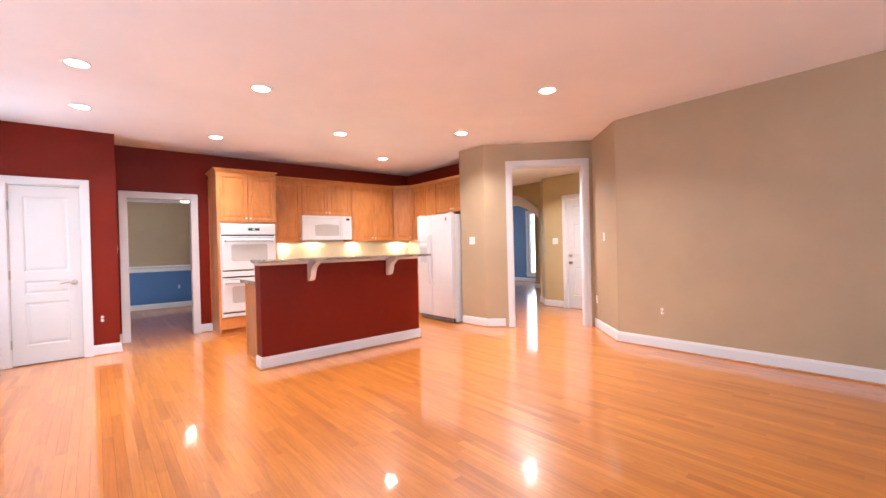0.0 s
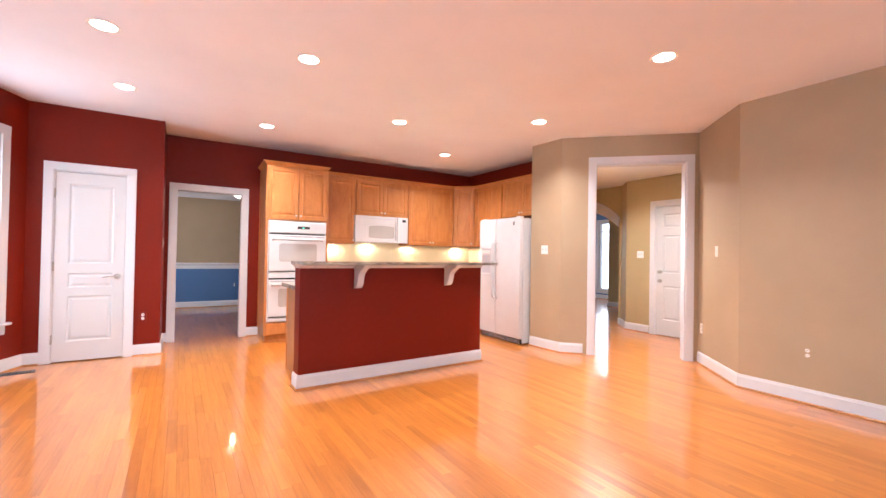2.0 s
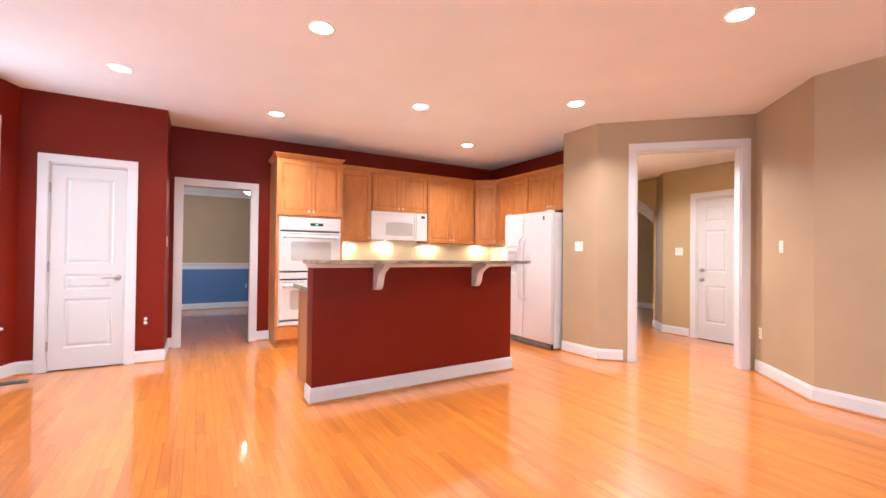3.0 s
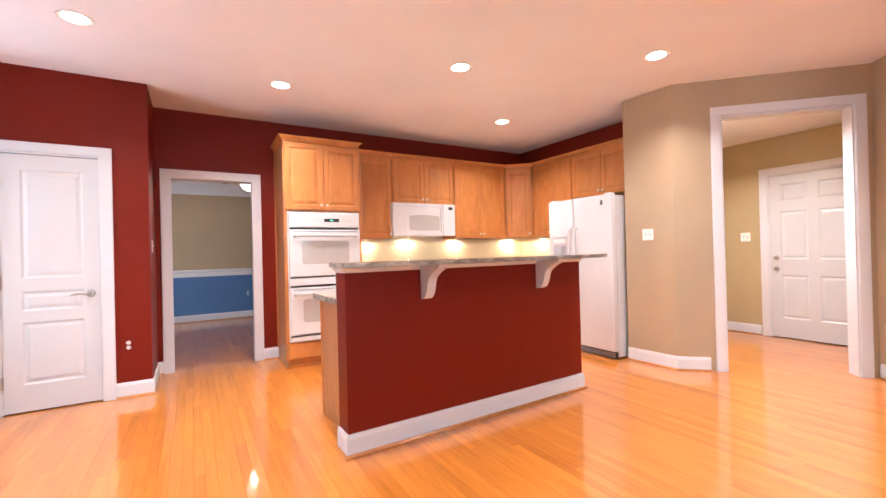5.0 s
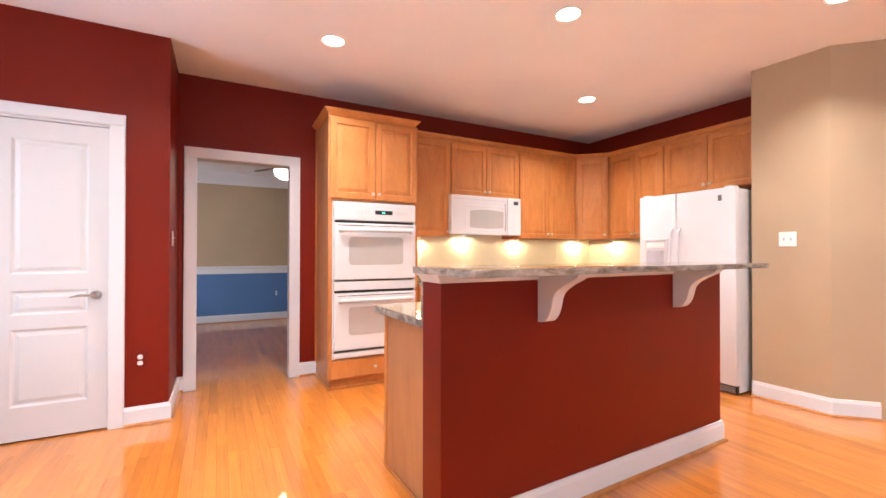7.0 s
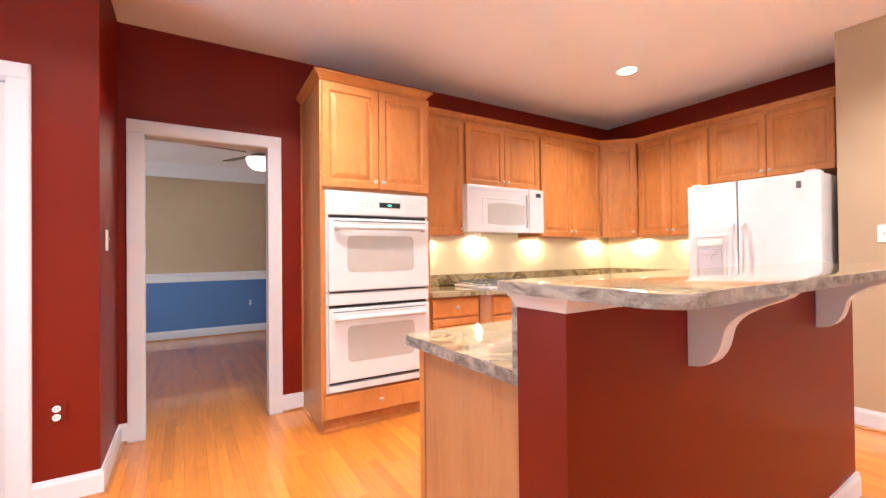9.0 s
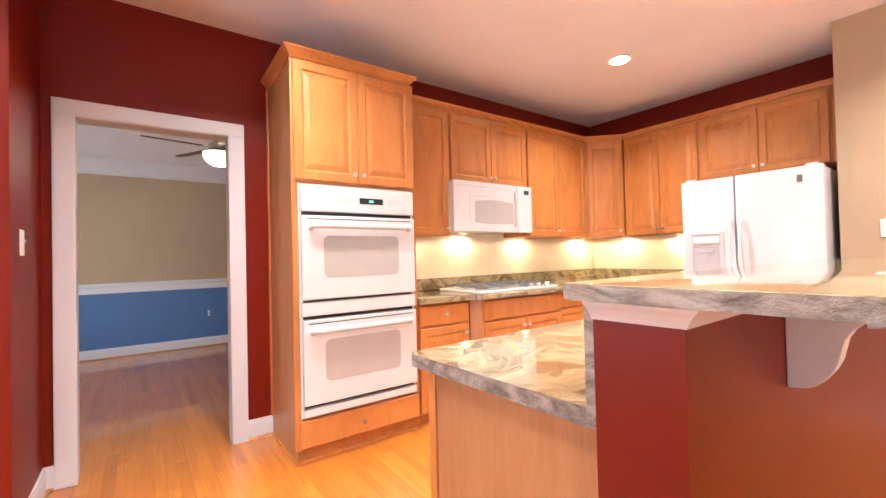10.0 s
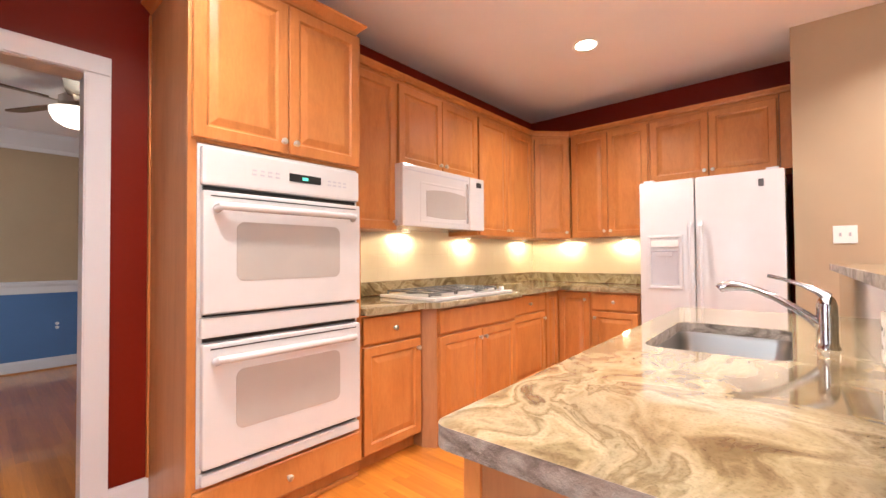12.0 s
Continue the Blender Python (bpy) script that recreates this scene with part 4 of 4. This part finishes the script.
part("badge", B(0.765, -0.002, 1.655, 0.795, 0.0005, 1.705), IRON, rd, "small dark grey badge")
disp = part("dispenser", nested(bmesh.new(), 0.055, 0.93, 0.305, 1.345, [(0, 0.001), (0, -0.006), (0.006, -0.009), (0.02, -0.009), (0.024, -0.003)], True), FRIDGE_WHITE, ld, "white dispenser frame")
# nearly flat recess: its shade is put in as grey, plus an added hood
part("recess", nested(bmesh.new(), 0.085, 0.965, 0.275, 1.225, [(0, -0.0095), (0.008, -0.0055), (0.03, -0.0045)]), GREY_PLASTIC, disp, "shallow dispenser recess, greyed for the shade of a deep one")
part("shade_hood", B(0.125, -0.0135, 1.178, 0.235, -0.005, 1.216, 0.004), GREY_PLASTIC, disp)
part("paddle", B(0.165, -0.012, 1.13, 0.195, -0.004, 1.19, 0.003), GREY_PLASTIC, disp)
part("button_strip", B(0.085, -0.0115, 1.255, 0.275, -0.0092, 1.305), PLATE, disp)

# ---- island with the raised bar ----
ISL = pose(1.262, 4.365, 0, 0, 0, 1.7)  # the island stands a little askew
iw, PD, PZ = 2.068, 0.155, 1.1165
island = thing("kitchen_island", ISL, "kitchen island with a red half wall and maple cabinets", "island")
part("half_wall", B(0, 0, 0, iw, PD, PZ), RED, island, "dark red painted half wall")
part("end_panel", B(0.082, PD + 0.0005, 0.0, 0.10, 0.772, 0.868, 0.001), MAPLE_PANEL, island, "pale maple veneer end panel")
part("corner_stile", B(0.076, 0.75, 0.0, 0.10, 0.785, 0.868, 0.002), MAPLE, island)
part("cabinet_body", B(0.1005, PD + 0.0005, 0.09, 0.80, 0.772, 0.868), MAPLE, island)
part("sink_base", B(0.8005, PD + 0.0005, 0.09, 1.51, 0.772, 0.655), MAPLE, island)
part("cabinet_body", B(1.5105, PD + 0.0005, 0.09, iw, 0.772, 0.868), MAPLE, island)
part("sink_front", B(0.8005, 0.75, 0.6555, 1.51, 0.772, 0.868), MAPLE, island)
part("panel_shoe", B(0.070, PD + 0.001, 0.0, 0.0755, 0.75, 0.018, 0.002), MAPLE, island)
part("baseboard", sweep(bmesh.new(), BASE_PROFILE, [(0, PD - 0.001), (0, 0), (iw, 0), (iw, PD - 0.001)][::-1]), TRIM, island, "white painted baseboard")
part("shoe_moulding", sweep(bmesh.new(), SHOE_PROFILE, [(0, PD - 0.001), (0, 0), (iw, 0), (iw, PD - 0.001)][::-1]), SHOE, island, "stained wooden shoe moulding")
COVE = [(0.0, PZ - 0.0345), (0.006, PZ - 0.0345), (0.010, PZ - 0.027), (0.020, PZ - 0.014), (0.030, PZ - 0.006), (0.034, PZ - 0.0005), (0.0, PZ - 0.0005)]
part("cove_moulding", sweep(bmesh.new(), COVE, [(0, PD - 0.001), (0, 0), (iw, 0), (iw, PD - 0.001)][::-1]), TRIM, island, "white cove moulding under the bar top")


def corbel(x):
    """A scrolled white bracket: a side outline swept across its width."""
    top = thing("corbel", ISL @ pose(x, 0, 0), "white painted curved wooden bracket under the bar top", "bracket", "bar brackets")
    outline = [(0.0, 0.0005), (0.243, 0.0005), (0.240, 0.007), (0.229, 0.018), (0.205, 0.031), (0.168, 0.048), (0.130, 0.072), (0.110, 0.091), (0.098, 0.112), (0.092, 0.138), (0.087, 0.160), (0.078, 0.182), (0.064, 0.203), (0.050, 0.216), (0.034, 0.224), (0.0, 0.229)]
    pts = [(-0.001 - o, PZ - d) for o, d in outline]
    bm = bmesh.new()
    L = [bm.verts.new((-0.032, y, z)) for y, z in pts]
    R = [bm.verts.new((0.032, y, z)) for y, z in pts]
    bm.faces.new(L)
    bm.faces.new(R[::-1])
    for k in range(len(pts)):
        bm.faces.new((L[k], R[k], R[(k + 1) % len(pts)], L[(k + 1) % len(pts)]))
    bmesh.ops.recalc_face_normals(bm, faces=bm.faces)
    bmesh.ops.bevel(bm, geom=[e for e in bm.edges if abs(e.verts[0].co.x - e.verts[1].co.x) < 1e-6], offset=0.0015, segments=1, affect="EDGES")
    part("bracket", bm, TRIM, top, "", True)
    return top


corbel(0.542)
corbel(1.585)


def chiselled(ob, limit=0.5):
    """Gives the upright faces of a slab the rough edge finish."""
    ob.data.materials.append(GRANITE_EDGE)
    for p in ob.data.polygons:
        if abs(p.normal.z) < limit:
            p.material_index = len(ob.data.materials) - 1
    return ob


def rounded(x0, y0, x1, y1, radii, n=6):
    out = []
    for (cx, cy, a0), r in zip(((x0, y0, 180), (x1, y0, 270), (x1, y1, 0), (x0, y1, 90)), radii):
        sx, sy = (1 if cx == x0 else -1), (1 if cy == y0 else -1)
        for k in range(n + 1):
            a = radians(a0 + 90 * k / n)
            out.append((cx + sx * r + r * math.cos(a), cy + sy * r + r * math.sin(a)))
    return out


bar = tagged(new("bar_top", finish(prism(rounded(-0.037, -0.265, 2.125, 0.205, (0.05, 0.05, 0.03, 0.03)), PZ + 0.0005, PZ + 0.029, 0.004), "bar_top", GRANITE, True)), "thick polished granite breakfast bar top", "bar top")
bar.matrix_world = ISL
chiselled(bar)
spl = tagged(new("granite_splash", finish(prism([(0.002, PD + 0.0005), (iw, PD + 0.0005), (iw, PD + 0.021), (0.002, PD + 0.021)], CZ1 + 0.0005, PZ, 0.001), "granite_splash", GRANITE)), "granite splash between the island worktop and the bar", "splash")
spl.matrix_world = ISL
for p in spl.data.polygons:
    if abs(p.normal.x) > 0.5:
        p.material_index = len(spl.data.materials)
spl.data.materials.append(GRANITE_EDGE)

# island worktop with the sink cut out
SX0, SX1, SY0, SY1 = 0.895, 1.495, 0.342, 0.706
IX0, IX1, IY0, IY1 = 0.022, iw + 0.01, PD + 0.0005, 0.812


def island_top():
    bm = bmesh.new()
    hole = rounded(SX0, SY0, SX1, SY1, (0.05,) * 4, 5)
    outer = rounded(IX0, IY0, IX1, IY1, (0.002, 0.002, 0.03, 0.03), 5)
    rings = {}
    for z in (CZ0, CZ1):
        o = [bm.verts.new((x, y, z)) for x, y in outer]
        h = [bm.verts.new((x, y, z)) for x, y in hole]
        rings[z] = (o, h)
        for k in range(len(o)):
            bm.faces.new((o[k], o[(k + 1) % len(o)], h[(k + 1) % len(o)], h[k]))
    for idx in (0, 1):
        a, b = rings[CZ0][idx], rings[CZ1][idx]
        for k in range(len(a)):
            bm.faces.new((a[k], a[(k + 1) % len(a)], b[(k + 1) % len(a)], b[k]))
    bmesh.ops.recalc_face_normals(bm, faces=bm.faces)
    return bm


itop = tagged(new("island_worktop", finish(island_top(), "island_worktop", GRANITE)), "swirled cream and brown granite island worktop with sink cutout", "worktop")
itop.matrix_world = ISL
chiselled(itop)
sink = thing("kitchen_sink", ISL @ pose((SX0 + SX1) / 2, (SY0 + SY1) / 2, CZ0 - 0.19), "undermounted stainless steel sink in the island", "sink")
bm = bmesh.new()
prev = None
for ins, z, r in ((-0.012, CZ0 - 0.0005, 0.055), (-0.002, CZ0 - 0.0005, 0.05), (0.004, CZ0 - 0.02, 0.05), (0.012, CZ0 - 0.15, 0.06), (0.03, CZ0 - 0.178, 0.06), (0.07, CZ0 - 0.186, 0.05), (0.14, CZ0 - 0.189, 0.02)):
    ring = [bm.verts.new((x - (SX0 + SX1) / 2, y - (SY0 + SY1) / 2, z - CZ0 + 0.19)) for x, y in rounded(SX0 + ins, SY0 + ins, SX1 - ins, SY1 - ins, (r,) * 4, 5)]
    if prev:
        for k in range(len(ring)):
            bm.faces.new((prev[k], prev[(k + 1) % len(ring)], ring[(k + 1) % len(ring)], ring[k]))
    prev = ring
bm.faces.new(prev)
bmesh.ops.recalc_face_normals(bm, faces=bm.faces)
part("basin", bm, STEEL, sink, "", True)
part("drain", lathe(bmesh.new(), [(0.045, 0.0012), (0.042, 0.004), (0.03, 0.003), (0, 0.002)], (0, 0, 0.001), 20), CHROME, sink, "chrome drain", True)

faucet = thing("kitchen_faucet", ISL @ pose(1.17, 0.262, CZ1), "chrome single-lever pull-out kitchen faucet", "faucet")
part("base", lathe(bmesh.new(), [(0.031, 0.0), (0.030, 0.006), (0.0255, 0.014), (0.0245, 0.06), (0.025, 0.105), (0.0245, 0.128), (0.020, 0.146), (0.012, 0.156), (0, 0.158)], (0, 0, 0), 28), CHROME, faucet, "", True)
part("spout", tube(bmesh.new(), [(0, 0.005, 0.058), (-0.002, 0.035, 0.086), (-0.005, 0.075, 0.117), (-0.008, 0.115, 0.143), (-0.011, 0.155, 0.163), (-0.013, 0.19, 0.174)], [0.0165, 0.0135, 0.0115, 0.0108, 0.0106, 0.0106], 16), CHROME, faucet, "", True)
part("spray_head", tube(bmesh.new(), [(-0.013, 0.186, 0.173), (-0.014, 0.205, 0.177), (-0.016, 0.235, 0.178), (-0.018, 0.258, 0.172), (-0.019, 0.266, 0.166)], [0.0118, 0.0142, 0.0165, 0.0165, 0.0135], 16), CHROME, faucet, "chrome spray head", True)
part("lever", tube(bmesh.new(), [(0, -0.004, 0.150), (0, 0.018, 0.168), (0.001, 0.055, 0.187), (0.002, 0.100, 0.203), (0.003, 0.138, 0.213)], [0.015, 0.0105, 0.0068, 0.0055, 0.0058], 12), CHROME, faucet, "chrome lever", True)

# ---- lights in the ceiling and under the cabinets ----


def downlight(x, y, z):
    top = thing("recessed_light", pose(x, y, z), "round white recessed ceiling light, switched on", "ceiling light", "recessed lights")
    part("trim_ring", lathe(bmesh.new(), [(0.098, -0.001), (0.094, -0.006), (0.078, -0.004), (0.074, -0.001)], (0, 0, 0), 32), PLATE, top, "white trim ring", True)
    part("bulb", lathe(bmesh.new(), [(0.0735, -0.0015), (0.068, -0.004), (0.04, -0.007), (0, -0.008)], (0, 0, 0), 28), BULB, top, "glowing lamp face", True)


for cx, cy in CANS:
    downlight(cx, cy, CEIL)
downlight(5.42, 4.27, CEIL_LOW)
for px_, py_, pz_ in PUCKS:
    top = thing("puck_light", pose(px_, py_, pz_ + 0.009), "small round puck light under the cabinets", "cabinet light", "puck lights")
    part("housing", lathe(bmesh.new(), [(0.034, 0.0), (0.034, -0.012), (0.028, -0.014)], (0, 0, 0), 20), PLATE, top, "", True)
    part("lens", lathe(bmesh.new(), [(0.028, -0.0135), (0.0, -0.0135)], (0, 0, 0), 20), PUCK_GLOW, top, "glowing lens")

# ---- switches and outlets ----


def wall_plate(name, m, label, kind, gangs=1, plate_mat=PLATE):
    """A plate on a wall: local x along the wall, y into it."""
    w = 0.07 + 0.046 * (gangs - 1)
    top = thing(name, m, label, "switch" if kind == "switch" else "outlet", "wall plates")
    part("plate", B(-w / 2, -0.006, -0.0575, w / 2, 0.0, 0.0575, 0.0025), plate_mat, top)
    for gi in range(gangs):
        ox = (gi - (gangs - 1) / 2) * 0.046
        if kind == "switch":
            t = part("toggle_slot", B(ox - 0.006, -0.0072, -0.012, ox + 0.006, -0.0055, 0.012), GREY_PLASTIC if gangs > 1 else PLATE, top)
            part("toggle", B(ox - 0.004, -0.016, 0.0, ox + 0.004, -0.0073, 0.011, 0.001), GREY_PLASTIC if gangs > 1 else PLATE, t)
        else:
            for oz in (-0.021, 0.021):
                part("socket", lathe(bmesh.new(), [(0.0165, -0.0055), (0.0165, -0.008), (0.0, -0.008)], (ox, 0, oz), 16, "Y"), PLATE, top, "", True)
                for sx in (-0.006, 0.006):
                    part("slot", B(ox + sx - 0.0012, -0.0088, oz - 0.004, ox + sx + 0.0012, -0.0078, oz + 0.006), SLOT, top)
    return top


wall_plate("light_switch", pose(4.4725, 4.53, 1.315, 0, 0, -88), "white double toggle switch on the tan wall", "switch", 2)
wall_plate("light_switch", pose(0.1675, 6.667, 1.307, 0, 0, 90), "white toggle switch on the red wall return", "switch", 1)
wall_plate("light_switch", pose(5.281 + 0.002, 2.785, 1.313, 0, 0, -133.5), "white toggle switch on the angled tan wall", "switch", 1)
wall_plate("light_switch", pose(6.8495, 4.68, 1.285, 0, 0, -90), "white toggle switch on the hall wall", "switch", 2)
wall_plate("wall_outlet", pose(0.0, 6.4745, 0.45), "white duplex outlet in a red painted plate", "outlet", 1, RED)
wall_plate("wall_outlet", pose(5.545, 3.062, 0.416, 0, 0, -133.5), "white duplex outlet on the angled tan wall", "outlet")
wall_plate("wall_outlet", pose(RX - 0.0005, 1.902, 0.436, 0, 0, -90), "white duplex outlet in a tan painted plate", "outlet", 1, TAN)
wall_plate("wall_outlet", pose(1.39, DY - 0.0005, 0.47), "white duplex outlet in a blue painted plate", "outlet", 1, BLUE)
wall_plate("wall_outlet", ISL @ pose(0.86, PD + 0.0215, 0.995, 0, 0, 180), "white duplex outlet on the granite splash", "outlet")

# ---- floor register by the bay wall ----
reg = thing("floor_register", pose(-1.0, 6.17, 0.0005, 0, 0, 8), "bronze metal floor register in the oak floor", "floor vent")
part("frame", B(-0.16, -0.06, 0, 0.16, 0.06, 0.004, 0.0015), IRON, reg)
for k in range(12):
    part("slat", B(-0.14 + k * 0.0235, -0.045, 0.0042, -0.14 + k * 0.0235 + 0.012, 0.045, 0.006), SLOT, reg)

# ---- dining room ceiling fan ----
fan = thing("ceiling_fan", pose(1.26, 8.76, CEIL_LOW), "dark-bladed ceiling fan with a lit frosted glass bowl", "ceiling fan")
part("canopy", lathe(bmesh.new(), [(0.07, 0.0), (0.066, -0.03), (0.03, -0.05), (0.014, -0.052), (0.014, -0.14)], (0, 0, 0), 24), NICKEL, fan, "", True)
part("motor", lathe(bmesh.new(), [(0.014, -0.133), (0.08, -0.140), (0.105, -0.160), (0.105, -0.21), (0.085, -0.235), (0.05, -0.25), (0.0, -0.252)], (0, 0, 0), 28), NICKEL, fan, "", True)
part("bowl", lathe(bmesh.new(), [(0.155, -0.253), (0.153, -0.285), (0.128, -0.335), (0.075, -0.37), (0, -0.38)], (0, 0, 0), 28), BOWL, fan, "lit frosted glass bowl", True)
part("bowl_rim", lathe(bmesh.new(), [(0.06, -0.2515), (0.158, -0.2515), (0.158, -0.2545), (0.06, -0.2545)], (0, 0, 0), 28), NICKEL, fan, "", True)
part("pull_chain", tube(bmesh.new(), [(0.03, -0.165, -0.25), (0.032, -0.168, -0.35), (0.032, -0.168, -0.64)], 0.0025, 6), NICKEL, fan)
for k in range(5):
    a = radians(190 + 72 * k)
    rot = Matrix.Rotation(a, 4, "Z") @ Matrix.Translation((0, 0, -0.195)) @ Matrix.Rotation(radians(-11), 4, "X")
    bm = prism([(0.17, -0.05), (0.3, -0.062), (0.62, -0.068), (0.655, -0.045), (0.66, 0.0), (0.655, 0.045), (0.62, 0.068), (0.3, 0.062), (0.17, 0.05)], -0.004, 0.004)
    bmesh.ops.transform(bm, matrix=rot, verts=bm.verts)
    bl = part("blade", bm, BLADE, fan, "dark stained wooden blade")
    bm = B(0.09, -0.016, -0.010, 0.24, 0.016, -0.0045)
    bmesh.ops.transform(bm, matrix=rot, verts=bm.verts)
    part("blade_iron", bm, NICKEL, bl)

# ---- backsplash tiles ----
splash = tagged(new("backsplash", finish(prism([(2.163, 7.130), (5.090, 7.130), (5.090, 5.775), (5.0985, 5.775), (5.0985, 7.1385), (2.163, 7.1385)], CZ1 + 0.1005, UZ0 + 0.03), "backsplash", GROUT)), "cream square tile backsplash above the granite upstand", "backsplash", "", "structure")
TS = 0.1
tile_bm = bmesh.new()
nested(tile_bm, 0, 0, TS - 0.002, TS - 0.002, [(0, 0.0), (0.0, -0.0005), (0.0015, -0.001)])
tile_me = finish(tile_bm, "tile", TILE)
rowz = [CZ1 + 0.102 + TS * k for k in range(4)]
for k in range(29):
    for z in rowz:
        t = new("tile", tile_me)
        t.parent = splash
        t.matrix_world = pose(2.166 + TS * k, 7.1302, z) @ Matrix.Diagonal((1, 1, 0.98, 1))
for k in range(13):
    for z in rowz:
        t = new("tile", tile_me)
        t.parent = splash
        t.matrix_world = pose(5.0898, 7.118 - TS * k, z, 0, 0, -90) @ Matrix.Diagonal((1, 1, 0.98, 1))

# ---- oak strip floor ----
floor = solid("floor", B(-3.3, -4.2, -0.06, 11.1, 12.0, -0.012), SUBFLOOR, "glossy orange oak strip floor", "floor")
PWID = 0.0572
rnd = random.Random(7)


def strip_box(y0, y1, w, e=0.0003):
    return [(0.0, y0, -0.012), (w, y0, -0.012), (w, y1, -0.012), (0.0, y1, -0.012),
            (e, y0 + e, 0.0), (w - e, y0 + e, 0.0), (w - e, y1 - e, 0.0), (e, y1 - e, 0.0)]


QUADS = [(4, 5, 6, 7), (0, 1, 5, 4), (1, 2, 6, 5), (2, 3, 7, 6), (3, 0, 4, 7)]
shared = {}
for L in (0.45, 0.6, 0.8, 1.0, 1.25):
    me = bpy.data.meshes.new("plank")
    me.from_pydata(strip_box(0, L, PWID), [], QUADS)
    me.materials.append(OAK)
    shared[L] = me
vs, fs = [], []
x, i = -3.3, 0
while x < 11.1:
    y = -4.2 - rnd.random() * 0.9
    near_x = -0.62 < x < 1.30
    while y < 12.0:
        L = rnd.choice((0.45, 0.6, 0.8, 0.8, 1.0, 1.0, 1.25))
        if near_x and 1.6 < y < 6.6:
            p = new("plank", shared[L])
            p.parent = floor
            p.location = (x, y, 0)
            p.rotation_euler = (0, rnd.gauss(0, 0.0022), 0)
        else:
            b = len(vs)
            lean = rnd.gauss(0, 0.0022)
            vs += [(x + px, py, pz + lean * (PWID / 2 - px)) for px, py, pz in strip_box(y, y + L, PWID, 0.0)]
            fs += [tuple(b + q for q in f) for f in QUADS]
        y += L
    x += PWID
me = bpy.data.meshes.new("strip_planks")
me.from_pydata(vs, [], fs)
me.materials.append(OAK)
far = new("strip_planks", me)
far.parent = floor
tagged(far, "glossy orange oak floor strips", "", "", "stuff")
